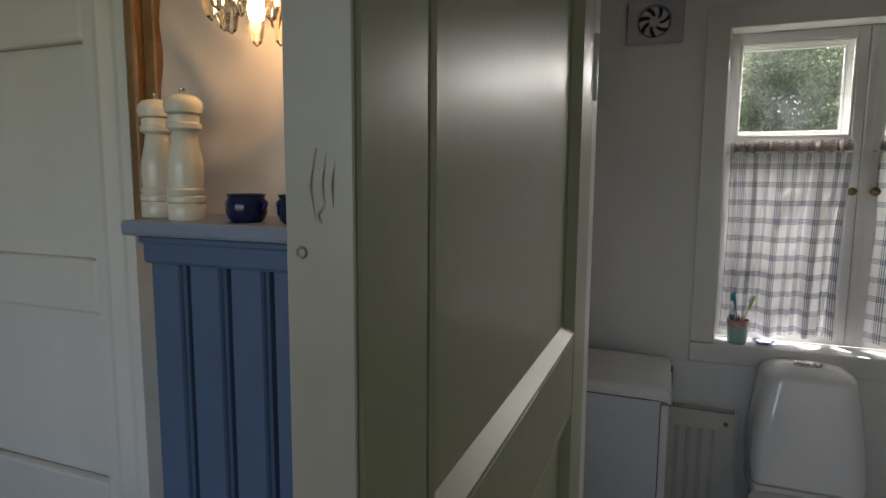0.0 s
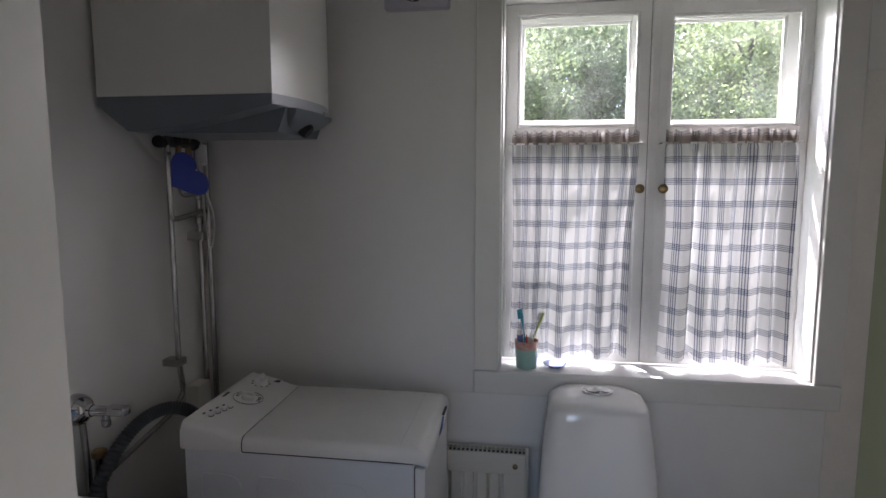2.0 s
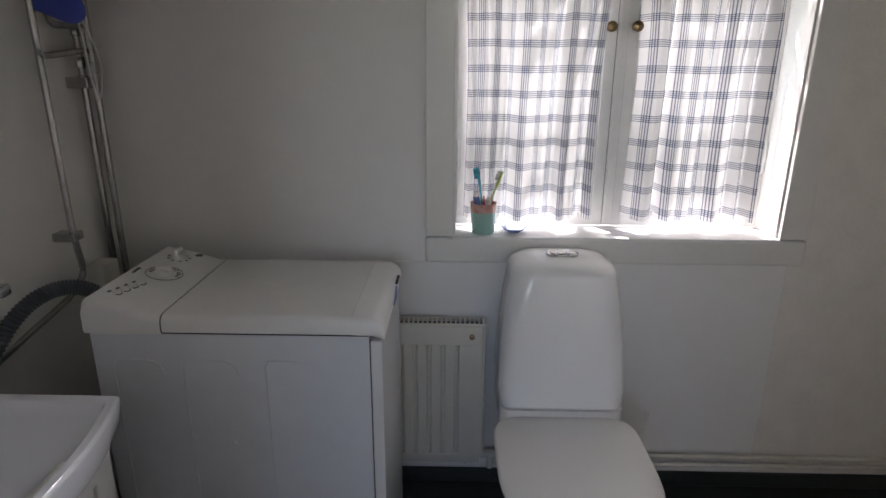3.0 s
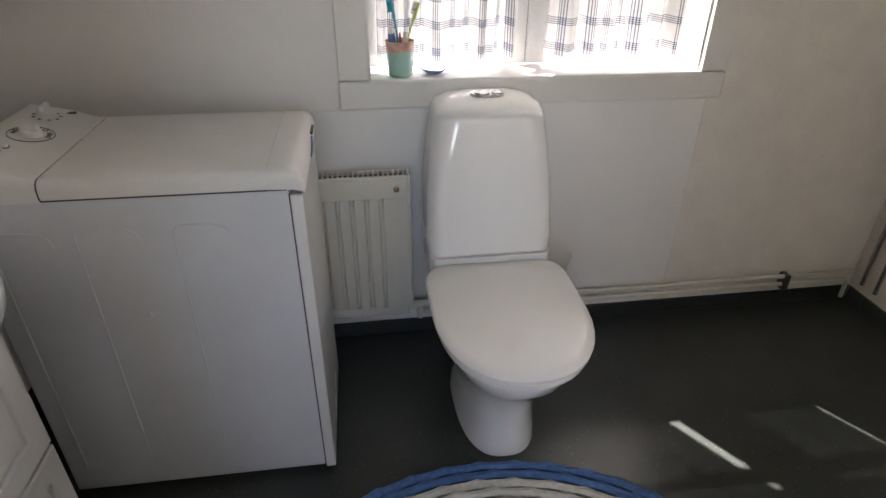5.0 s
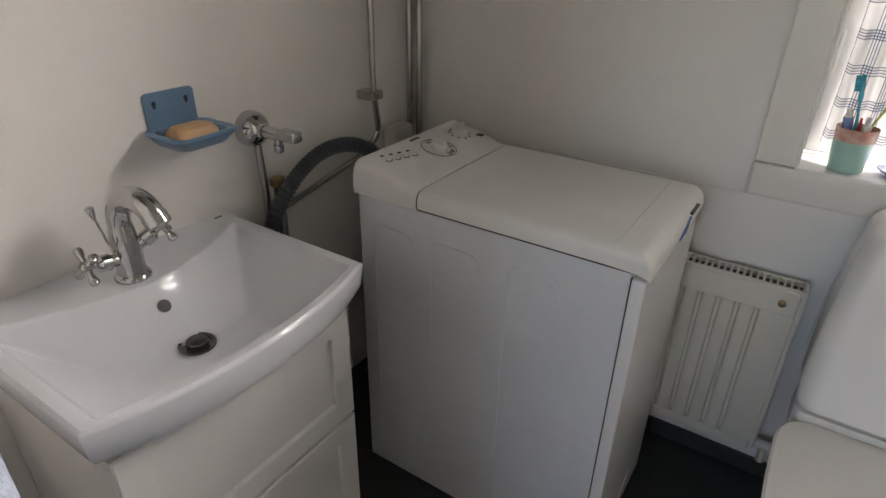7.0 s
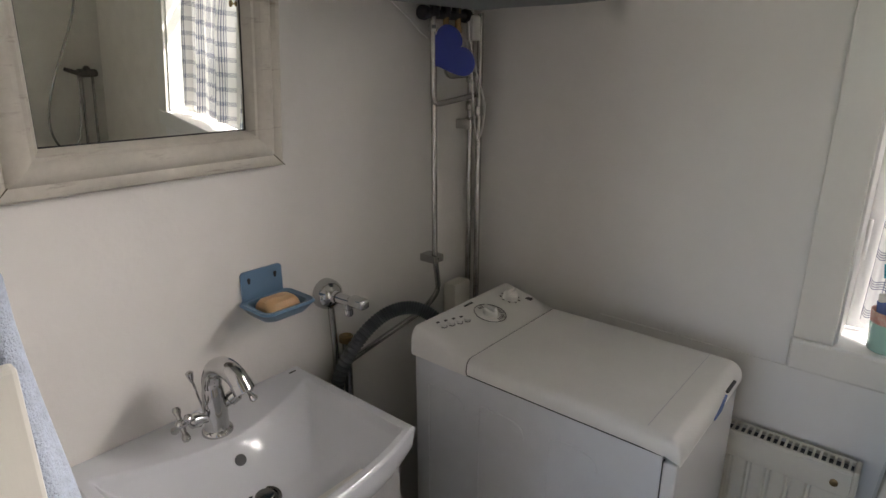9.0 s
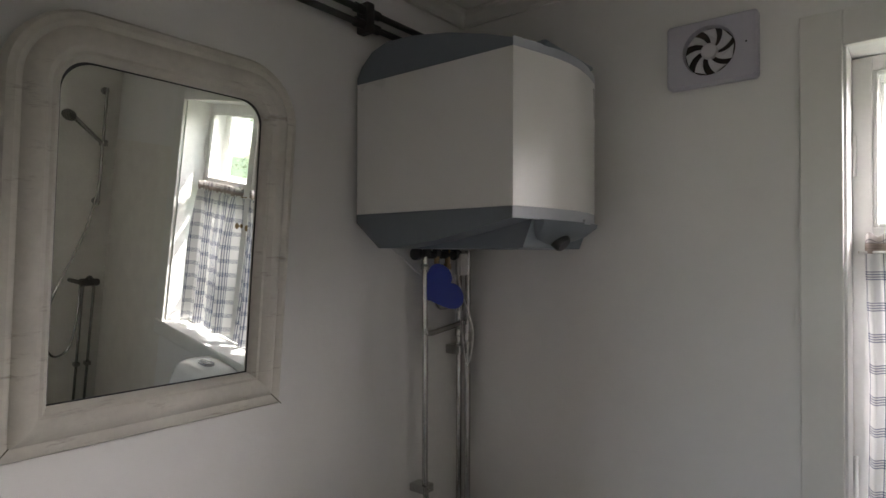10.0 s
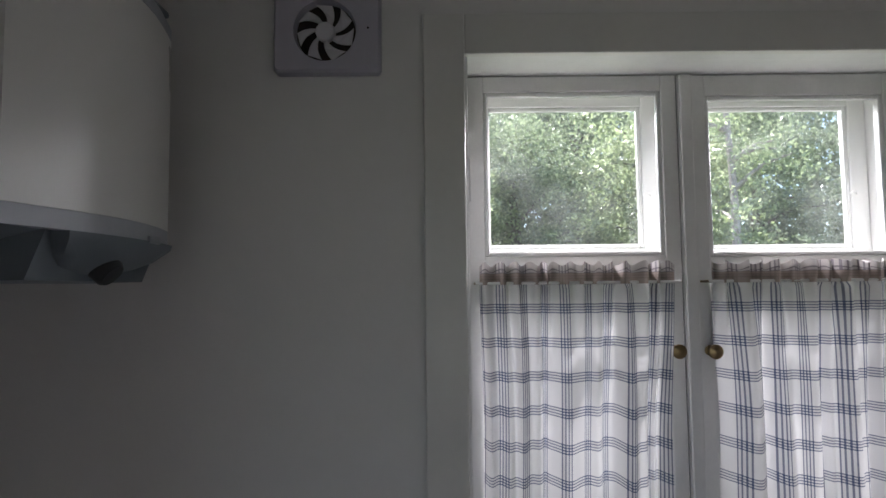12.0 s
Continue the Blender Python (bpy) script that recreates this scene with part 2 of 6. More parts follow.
M_WALL = mat("wall_paint", (0.81, 0.795, 0.765), 0.6, var=0.07, scale=1.6, bump=0.22, bscale=38)
M_PANEL = mat("panel_paint", (0.81, 0.795, 0.765), 0.5, var=0.04, scale=2.0, bump=0.05, bscale=60)
M_BEIGE = mat("beige_wallpaper", (0.80, 0.765, 0.70), 0.65, var=0.10, scale=9, bump=0.3, bscale=90)
M_CEIL = mat("ceiling_paint", (0.80, 0.79, 0.76), 0.6, var=0.06, scale=2)
M_TRIM = mat("trim_paint", (0.76, 0.745, 0.70), 0.35, var=0.07, scale=6, bump=0.12, bscale=30)
M_SASH = mat("sash_paint", (0.80, 0.79, 0.77), 0.35, var=0.1, scale=14, bump=0.2, bscale=40)
M_DOOR = brushed("door_paint", (0.37, 0.38, 0.255), 0.34, streak=(40, 40, 1.6), strength=0.10, var=0.05)
M_DOOR.node_tree.nodes["Principled BSDF"].inputs["Specular IOR Level"].default_value = 0.32
M_DOOREDGE = brushed("door_edge_paint", (0.34, 0.30, 0.25), 0.38, streak=(50, 50, 5), strength=0.15, var=0.2)
M_JAMB = brushed("jamb_paint", (0.68, 0.67, 0.62), 0.3, streak=(50, 50, 4), strength=0.10)
M_HALLDOOR = mat("hall_door_paint", (0.74, 0.70, 0.64), 0.4, var=0.08, scale=4, bump=0.15, bscale=30)
M_HALLWALL = mat("hall_plaster", (0.62, 0.55, 0.50), 0.75, var=0.1, scale=4, bump=1.0, bscale=9)
M_BLUE = mat("blue_paint", (0.088, 0.138, 0.235), 0.45, var=0.12, scale=5, bump=0.12, bscale=50)
M_SHELF = mat("shelf_paint", (0.24, 0.27, 0.36), 0.4, var=0.1, scale=5)
M_WOOD = mat("golden_wood", (0.30, 0.17, 0.065), 0.4, color2=(0.16, 0.08, 0.03), scale=12)
M_FLOORWOOD = mat("floor_boards", (0.26, 0.17, 0.10), 0.45, color2=(0.16, 0.10, 0.06), scale=5)
M_VINYL = speckled_vinyl()
M_ENAMEL = mat("white_enamel", (0.72, 0.725, 0.73), 0.25, var=0.04, scale=5)
M_SIDE = mat("washer_side_enamel", (0.66, 0.68, 0.71), 0.32, var=0.10, scale=3)
M_PLASTIC = mat("white_plastic", (0.76, 0.755, 0.73), 0.33, var=0.05, scale=9)
M_CREAM = mat("cream_enamel", (0.70, 0.67, 0.585), 0.35, var=0.07, scale=7)
M_CERAMIC = mat("ceramic", (0.80, 0.79, 0.77), 0.07, var=0.02, scale=4, spec=0.6, coat=0.3)
M_BASIN = mat("basin_ceramic", (0.68, 0.70, 0.735), 0.13, var=0.03, scale=4, spec=0.5)
M_LIDP = mat("seat_plastic", (0.80, 0.785, 0.765), 0.07, var=0.02, scale=4)
M_CHROME = mat("chrome", (0.54, 0.54, 0.535), 0.06, metal=1.0)
M_STEEL = mat("dull_chrome_pipe", (0.52, 0.51, 0.49), 0.22, metal=1.0, var=0.25, scale=20)
M_DARKPIPE = mat("dark_pipe", (0.10, 0.095, 0.09), 0.3, metal=0.7, var=0.3, scale=20)
M_BRASS = mat("brass", (0.33, 0.235, 0.12), 0.3, metal=1.0, var=0.3, scale=30)
M_HEATW = mat("heater_white", (0.72, 0.71, 0.67), 0.28, var=0.012, scale=2)
M_HEATG = mat("heater_grey", (0.16, 0.185, 0.205), 0.4, var=0.08, scale=6)
M_HEATLG = mat("heater_light_grey", (0.40, 0.42, 0.45), 0.38, var=0.05, scale=6)
M_BLACK = mat("black_plastic", (0.018, 0.018, 0.02), 0.4, var=0.2, scale=20)
M_HOSE = mat("grey_hose", (0.06, 0.07, 0.08), 0.45, var=0.2, scale=20)
M_BLUETAG = mat("blue_plastic", (0.015, 0.04, 0.33), 0.4, var=0.15, scale=15)
M_SOAPDISH = mat("soap_dish_blue", (0.13, 0.235, 0.36), 0.28, var=0.04, scale=8)
M_SOAP = mat("soap", (0.72, 0.45, 0.23), 0.45, var=0.12, scale=30)
M_FAN = mat("fan_plastic", (0.50, 0.48, 0.54), 0.4, var=0.04, scale=8)
M_FANBLADE = mat("fan_blade", (0.62, 0.60, 0.62), 0.35, var=0.05, scale=12)
M_DUCT = mat("rusty_duct", (0.045, 0.022, 0.014), 0.6, color2=(0.012, 0.01, 0.01), scale=40)
M_FRAME = worn_paint()
M_TOWEL = mat("towel_blue", (0.52, 0.60, 0.72), 0.95, var=0.25, scale=60, bump=1.0, bscale=350)
M_CUP = mat("mint_ceramic", (0.36, 0.58, 0.52), 0.18, var=0.06, scale=20)
M_CUPBAND = mat("floral_band", (0.68, 0.52, 0.44), 0.25, color2=(0.55, 0.20, 0.16), scale=70)
M_TEAL = mat("teal_plastic", (0.05, 0.36, 0.46), 0.25, var=0.05)
M_GREENP = mat("green_plastic", (0.50, 0.56, 0.16), 0.3, var=0.05)
M_NAVY = mat("navy_glaze", (0.012, 0.02, 0.075), 0.12, var=0.3, scale=40)
M_REDP = mat("red_plastic", (0.5, 0.05, 0.05), 0.3, var=0.05)
M_BRISTLE = mat("bristles", (0.80, 0.78, 0.72), 0.8, var=0.1, scale=200)
M_SAUCER = mat("blue_china", (0.42, 0.48, 0.66), 0.12, color2=(0.12, 0.18, 0.42), scale=60)
M_MILL = mat("mill_paint", (0.74, 0.67, 0.55), 0.16, var=0.04, scale=10)
M_YARNB = mat("blue_yarn", (0.09, 0.20, 0.46), 0.95, var=0.3, scale=80, bump=1.0, bscale=260)
M_YARNW = mat("white_yarn", (0.72, 0.70, 0.65), 0.95, var=0.2, scale=80, bump=1.0, bscale=260)
M_CABINET = mat("cabinet_white", (0.76, 0.75, 0.73), 0.3, var=0.03, scale=5)
M_GREYLINE = mat("grey_print", (0.06, 0.06, 0.065), 0.5, var=0.1, scale=30)
M_BLUEPRINT = mat("blue_badge", (0.16, 0.23, 0.48), 0.25, var=0.1, scale=30)
M_DRAIN = mat("drain_metal", (0.22, 0.215, 0.21), 0.2, metal=1.0, var=0.2, scale=20)
M_CORD = mat("white_cord", (0.70, 0.69, 0.66), 0.4, var=0.05)
M_GLASS = glass("window_glass", (0.97, 0.98, 0.97))
M_LAMPGLASS = glass("lamp_glass", (1.0, 0.93, 0.82), rough=0.05, thin=False)
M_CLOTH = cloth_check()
M_MIRROR = mat("mirror_silver", (0.72, 0.75, 0.71), 0.01, metal=1.0)
M_BARK = mat("bark", (0.16, 0.13, 0.10), 0.9, color2=(0.08, 0.065, 0.05), scale=9, bump=0.8, bscale=20)
M_BIRCH = mat("pale_bark", (0.50, 0.44, 0.40), 0.7, color2=(0.25, 0.2, 0.18), scale=9, bump=0.4, bscale=20)
M_LEAFA = leafy("leaves_light", (0.58, 0.64, 0.37), (0.22, 0.28, 0.11))
M_LEAFB = leafy("leaves_dark", (0.46, 0.52, 0.31), (0.13, 0.18, 0.08))
M_GRASS = mat("grass_ground", (0.09, 0.13, 0.04), 0.9, color2=(0.05, 0.08, 0.025), scale=3, bump=0.6, bscale=30)
M_EXTWALL = mat("exterior_boards", (0.55, 0.53, 0.48), 0.7, var=0.15, scale=5)
M_BULB = bpy.data.materials.new("glowing_bulb")
M_BULB.use_nodes = True
_b = M_BULB.node_tree.nodes["Principled BSDF"]
_b.inputs["Emission Color"].default_value = (1.0, 0.62, 0.28, 1)
_b.inputs["Emission Strength"].default_value = 14

# ---- building helpers ----


def part(name, bm, material, parent=None, label="", smooth=False):
    """Links a bmesh, built in world metres, as one mesh object under a thing or a part."""
    bmesh.ops.recalc_face_normals(bm, faces=bm.faces)
    root = parent
    while root is not None and root.parent is not None:
        root = root.parent
    if root is not None:
        bmesh.ops.translate(bm, vec=-root.location, verts=bm.verts)
    me = bpy.data.meshes.new(name)
    for f in bm.faces:
        f.smooth = smooth
    bm.to_mesh(me)
    bm.free()
    me.materials.append(material)
    ob = new(name, me)
    if smooth:
        me.set_sharp_from_angle(angle=radians(38))
    if parent is not None:
        ob.parent = parent
    if label:
        ob["label"] = label
    return ob


def thing(name, loc, label, category, group="", kind=""):
    ob = new(name)
    ob.location = loc
    ob.empty_display_size = 0.05
    return tagged(ob, label, category, group, kind)


def solo(name, bm, material, label, category, kind="", smooth=False, loc=(0, 0, 0), group=""):
    """A thing that is one mesh, with its origin at loc."""
    bmesh.ops.translate(bm, vec=[-c for c in loc], verts=bm.verts)
    ob = part(name, bm, material, None, "", smooth)
    ob.location = loc
    return tagged(ob, label, category, group, kind)


def B():
    return bmesh.new()


def box(bm, x0, y0, z0, x1, y1, z1, bev=0.0, seg=2):
    r = bmesh.ops.create_cube(bm, size=1.0)
    vs = r["verts"]
    for v in vs:
        v.co = ((x0 + x1) / 2 + v.co.x * (x1 - x0), (y0 + y1) / 2 + v.co.y * (y1 - y0), (z0 + z1) / 2 + v.co.z * (z1 - z0))
    if bev:
        es = list({e for v in vs for e in v.link_edges})
        bmesh.ops.bevel(bm, geom=es, offset=bev, segments=seg, affect='EDGES', profile=0.5)
    return bm


def ring_faces(bm, rings, closed=True, cap0=True, cap1=True):
    """Lofts rings of points into a skin."""
    vr = [[bm.verts.new(p) for p in r] for r in rings]
    n = len(vr[0])
    for a, b in zip(vr, vr[1:]):
        for i in range(n if closed else n - 1):
            j = (i + 1) % n
            try:
                bm.faces.new((a[i], a[j], b[j], b[i]))
            except ValueError:
                pass
    if cap0:
        bm.faces.new(vr[0][::-1])
    if cap1:
        bm.faces.new(vr[-1])
    return vr


def lathe(bm, profile, origin=(0, 0, 0), axis=(0, 0, 1), seg=24):
    """Turns (radius, height) pairs round an axis."""
    m = Vector(axis).normalized().to_track_quat('Z', 'Y').to_matrix()
    o = Vector(origin)
    rings = []
    for r, h in profile:
        rings.append([o + m @ Vector((max(r, 1e-4) * math.cos(2 * math.pi * i / seg), max(r, 1e-4) * math.sin(2 * math.pi * i / seg), h)) for i in range(seg)])
    ring_faces(bm, rings)
    return bm


def rod(bm, a, b, r, seg=14, r2=None):
    d = Vector(b) - Vector(a)
    lathe(bm, [(r, 0), (r2 or r, d.length)], a, d, seg)
    return bm


def smooth_path(pts, n=8):
    """Catmull-Rom through the points."""
    p = [Vector(q) for q in pts]
    p = [p[0] * 2 - p[1]] + p + [p[-1] * 2 - p[-2]]
    out = []
    for i in range(1, len(p) - 2):
        for k in range(n):
            t = k / n
            a, b, c, d = p[i - 1], p[i], p[i + 1], p[i + 2]
            out.append(0.5 * ((2 * b) + (c - a) * t + (2 * a - 5 * b + 4 * c - d) * t * t + (3 * b - a - 3 * c + d) * t ** 3))
    out.append(p[-2])
    return out


def tube(bm, pts, r, seg=12, radius_at=None):
    """Sweeps a circle along points."""
    pts = [Vector(p) for p in pts]
    rings = []
    up = Vector((0.13, 0.21, 0.97)).normalized()
    for i, p in enumerate(pts):
        t = (pts[min(i + 1, len(pts) - 1)] - pts[max(i - 1, 0)]).normalized()
        s = t.cross(up)
        if s.length < 0.05:
            s = t.cross(Vector((1, 0, 0)))
        s.normalize()
        u = s.cross(t).normalized()
        rr = radius_at(i) if radius_at else r
        rings.append([p + rr * (math.cos(2 * math.pi * k / seg) * s + math.sin(2 * math.pi * k / seg) * u) for k in range(seg)])
    ring_faces(bm, rings)
    return bm


def bent(pts, r=0.025, n=5):
    """A polyline whose corners are rounded off."""
    p = [Vector(q) for q in pts]
    out = [p[0]]
    for a, b, c in zip(p, p[1:], p[2:]):
        u, v = (a - b).normalized(), (c - b).normalized()
        s, e = b + u * r, b + v * r
        for k in range(n + 1):
            t = k / n
            out.append((1 - t) ** 2 * s + 2 * t * (1 - t) * b + t * t * e)
    out.append(p[-1])
    return out


def prism(bm, outline, a, b, axis='y'):
    """An outline of two coordinates pushed from a to b along an axis."""
    def at(u, v, w):
        return {'x': (w, u, v), 'y': (u, w, v), 'z': (u, v, w)}[axis]
    ring_faces(bm, [[at(u, v, a) for u, v in outline], [at(u, v, b) for u, v in outline]])
    return bm


def rounded(x0, y0, x1, y1, r, n=6):
    """A rectangle's outline with round corners; r may be four radii (x1y1, x0y1, x0y0, x1y0)."""
    rs = r if isinstance(r, (tuple, list)) else (r,) * 4
    out = []
    for (cx, cy, a0), q in zip(((x1, y1, 0), (x0, y1, 90), (x0, y0, 180), (x1, y0, 270)), rs):
        sx, sy = (1 if cx == x1 else -1), (1 if cy == y1 else -1)
        for k in range(n + 1):
            a = radians(a0 + 90 * k / n)
            out.append((cx - sx * q + q * math.cos(a), cy - sy * q + q * math.sin(a)))
    return out


def smoothstep(a, b, x):
    t = min(1.0, max(0.0, (x - a) / (b - a)))
    return t * t * (3 - 2 * t)

# ---- structure: bathroom ----
X1 = 2.95            # east wall
YD, YH = -1.54, -1.64   # doorway wall, bathroom face and hall face
CZ = 2.51
WX0, WX1, WZ0, WZ1 = 1.092, 2.098, 0.918, 2.163   # window opening
WZT = 2.178          # soffit behind the casing
DX0, DX1, DZ = 0.776, 1.441, 2.04                 # doorway


def wall(name, bm, material, label):
    return solo(name, bm, material, label, "wall", "structure")


b = B()
box(b, 0, YD, -0.05, X1, 0, 0)
box(b, DX0, YH, -0.05, DX1, YD, 0)
floor = solo("floor", b, M_VINYL, "dark speckled vinyl bathroom floor", "floor", "structure")

b = B()
box(b, -0.12, 0, 0, WX0, 0.30, CZ + 0.1)
box(b, WX1, 0, 0, X1 + 0.12, 0.30, CZ + 0.1)
box(b, WX0, 0, 0, WX1, 0.30, WZ0 - 0.02)
box(b, WX0, 0, WZT, WX1, 0.30, CZ + 0.1)
wall_north = wall("wall_north", b, M_WALL, "white painted outer wall with the window")
b = B()
box(b, -0.12, YD, 0, 0, 0, CZ + 0.1)
wall("wall_west", b, M_WALL, "white painted wall behind basin and mirror")
b = B()
box(b, X1, YH, 0, X1 + 0.12, 0, CZ + 0.1)
wall("wall_east", b, M_BEIGE, "beige wall of the shower corner")
b = B()
box(b, -0.12, YH, 0, DX0, YD, CZ + 0.1)
box(b, DX1, YH, 0, X1, YD, CZ + 0.1)
box(b, DX0, YH, DZ, DX1, YD, CZ + 0.1)
wall("wall_south", b, M_WALL, "painted partition wall with the doorway")
b = B()
box(b, -0.12, YH, CZ, X1 + 0.12, 0.30, CZ + 0.05)
solo("ceiling", b, M_CEIL, "off-white painted bathroom ceiling", "ceiling", "structure")


def cove_strip(bm, p0, p1, inward):
    """A small stepped crown moulding between two points along a wall."""
    p0, p1, n = Vector(p0), Vector(p1), Vector(inward)
    prof = [(0, -0.045), (0.010, -0.045), (0.012, -0.036), (0.022, -0.026), (0.036, -0.016), (0.040, -0.008), (0.050, -0.006), (0.052, 0), (0, 0)]
    ring_faces(bm, [[p + n * a + Vector((0, 0, c)) for a, c in prof] for p in (p0, p1)])


b = B()
cove_strip(b, (0, 0, CZ), (X1, 0, CZ), (0, -1, 0))
cove_strip(b, (0, YD, CZ), (0, 0, CZ), (1, 0, 0))
cove_strip(b, (X1, YD, CZ), (X1, 0, CZ), (-1, 0, 0))
cove_strip(b, (0, YD, CZ), (X1, YD, CZ), (0, 1, 0))
solo("ceiling_trim", b, M_TRIM, "painted crown moulding along the ceiling", "moulding", "structure")

# vinyl turned up the wall as a skirting
b = B()
box(b, 0.004, -0.010, 0, X1 - 0.004, -0.001, 0.058, 0.003, 1)
box(b, 0.001, YD + 0.004, 0, 0.010, -0.011, 0.058, 0.003, 1)
box(b, X1 - 0.010, YD + 0.004, 0, X1 - 0.001, -0.011, 0.058, 0.003, 1)
solo("baseboard", b, M_VINYL, "dark vinyl turned up as skirting", "baseboard", "structure")

# smooth board under the window, papered wall beyond it
b = B()
box(b, 0.5, -0.004, 0.062, 2.145, 0.0, 0.83, 0.001, 1)
solo("wall_panel", b, M_PANEL, "smooth painted board under the window", "wall panel", "structure")
b = B()
box(b, 2.146, -0.003, 0.062, X1 - 0.002, 0.0, 1.9, 0.001, 1)
solo("wall_covering", b, M_BEIGE, "mottled beige wall covering beside the shower", "wall panel", "structure")

# door casing on both faces and lining
b = B()
box(b, DX0 - 0.085, YD, 0, DX0 - 0.001, YD + 0.018, DZ + 0.085, 0.004)
box(b, DX1 + 0.001, YD, 0, DX1 + 0.085, YD + 0.018, DZ + 0.085, 0.004)
box(b, DX0, YD, DZ, DX1, YD + 0.018, DZ + 0.085, 0.004)
box(b, DX0 - 0.02, YH - 0.018, 0, DX0 - 0.001, YH, DZ + 0.085, 0.004)
solo("door_trim", b, M_JAMB, "grey-white brush-painted door casing", "door casing", "structure")
b = B()
box(b, DX0 - 0.004, YH + 0.001, 0, DX0 + 0.004, YD + 0.013, DZ, 0.002, 1)
solo("door_lining", b, M_JAMB, "brush-painted lining of the doorway", "door casing", "structure")
# right-hand casing takes the darker door paint in place of its shade
b = B()
box(b, DX1 - 0.004, YH + 0.0005, 0, DX1 + 0.004, YD + 0.016, DZ, 0.002, 1)
box(b, DX1 - 0.004, YH - 0.018, 0, DX1 + 0.085, YH, DZ + 0.085, 0.004)
solo("door_trim", b, M_DOOR, "casing and stop of the doorway, darkened with door paint for its shade", "door casing", "structure")


b = B()
box(b, 0.684, YD, 0, 0.700, YD + 0.064, 1.335, 0.004)
solo("batten", b, M_JAMB, "white painted upright batten beside the doorway", "batten", "structure")
# unseen board added to keep the high sun off part of the window
b = B()
prism(b, [(0.30, 2.64), (0.54, 2.60), (0.54, 2.64), (0.30, 2.72)], -0.4, 3.4, 'x')
solo("sun_shade_eave", b, M_EXTWALL, "unseen eave board added above the window to block high sun", "roof", "structure")

# ---- the open panelled door ----
def panelled_leaf(root, material, edge_material, x0, x1, y0, y1, rails, stile0, stile1):
    """A leaf in the y-z plane. rails: (z0, z1) of each rail; the panels sit back on both faces."""
    zb, zt = rails[0][0], rails[-1][1]
    b_ = B()
    box(b_, x0, y0, zb, x1, y0 + stile0, zt, 0.004)
    part("stile", b_, edge_material, root, "worn edge of the door with chipped paint round the old latch")
    b_ = B()
    box(b_, x0, y1 - stile1, zb, x1, y1, zt, 0.004)
    part("stile", b_, material, root)
    for za, zc in rails:
        b_ = B()
        box(b_, x0 + 0.0005, y0 + stile0, za, x1 - 0.0005, y1 - stile1, zc, 0.002, 1)
        part("rail", b_, material, root)
    for (_, za), (zc, _) in zip(rails, rails[1:]):
        b_ = B()
        box(b_, x0 + 0.013, y0 + stile0 - 0.004, za - 0.004, x1 - 0.013, y1 - stile1 + 0.004, zc + 0.004)
        pan = part("panel", b_, material, root)
        b_ = B()
        ya, yb = y0 + stile0, y1 - stile1
        m_ = 0.020
        prof = [(0, 0.0), (0.006, 0.001), (0.012, -0.005), (m_, -0.0125), (0, -0.0125)]
        rings = []
        for cy, cz, sy, sz in ((ya, za, 1, 1), (yb, za, -1, 1), (yb, zc, -1, -1), (ya, zc, 1, -1)):
            rings.append([(x1 + d, cy + sy * o, cz + sz * o) for o, d in prof])
        rings.append(rings[0])
        ring_faces(b_, rings, cap0=False, cap1=False)
        part("moulding", b_, material, pan)


door = thing("door_1", (0.770, -2.0, 0.0), "open panelled door, brush-painted grey-green, with a worn edge", "door", kind="structure")
panelled_leaf(door, M_DOOR, M_DOOR, 0.752, 0.788, -2.388, -1.6425, [(0.012, 0.20), (1.245, 1.352), (1.90, 2.02)], 0.080, 0.121)
b = B()
box(b, 0.7525, -2.3895, 0.014, 0.7872, -2.3875, 2.018, 0.0008, 1)
edge = part("door_edge", b, M_DOOREDGE, door, "beige painted edge with chipped paint round the old latch")
b = B()
for k, (dx, z0, z1, w) in enumerate(((0.000, 1.557, 1.588, 0.0022), (0.005, 1.562, 1.586, 0.0018), (0.009, 1.563, 1.583, 0.0018), (0.003, 1.556, 1.563, 0.0024))):
    tube(b, smooth_path([(0.768 + dx, -2.389, z0), (0.766 + dx * 1.2, -2.3899, (z0 + z1) / 2), (0.769 + dx, -2.389, z1)], 4), w * 0.36, 6)
part("latch_scar", b, M_DOOREDGE, door, "scarred, thickly painted latch plate", True)
b = B()
lathe(b, [(0.0, 0.0004), (0.0014, 0.0004), (0.0024, 0.0014), (0.003, 0)], (0.761, -2.3895, 1.543), (0, -1, 0), 12)
part("screw_hole", b, M_DOOREDGE, door, "", True)
b = B()
rod(b, (0.788, -1.645, 1.70), (0.788, -1.645, 1.80), 0.006)
rod(b, (0.788, -1.645, 0.30), (0.788, -1.645, 0.40), 0.006)
part("hinge", b, M_JAMB, door, "painted-over hinge", True)

# ---- the window ----
win = thing("window_1", (1.593, 0.15, WZ0), "white painted double casement window with brass knobs", "window", kind="structure")
b = B()
pt = 0.02
for x0, x1, z0, z1 in ((WX0 - 0.085, WX0, WZ0, WZ1 + 0.085), (WX1, WX1 + 0.082, WZ0, WZ1 + 0.085), (WX0, WX1, WZ1, WZ1 + 0.085)):
    box(b, x0, -pt, z0, x1, 0, z1, 0.003)
solo("window_trim", b, M_TRIM, "white painted casing round the window", "window casing", "structure")
b = B()
box(b, WX0 - 0.088, -pt - 0.002, WZ0 - 0.086, WX1 + 0.085, 0, WZ0 - 0.003, 0.008)
solo("window_trim", b, M_TRIM, "white painted board under the window sill", "window casing", "structure")
b = B()
box(b, WX0 - 0.002, -0.021, WZ0 - 0.022, WX1 + 0.002, 0.134, WZ0, 0.004)
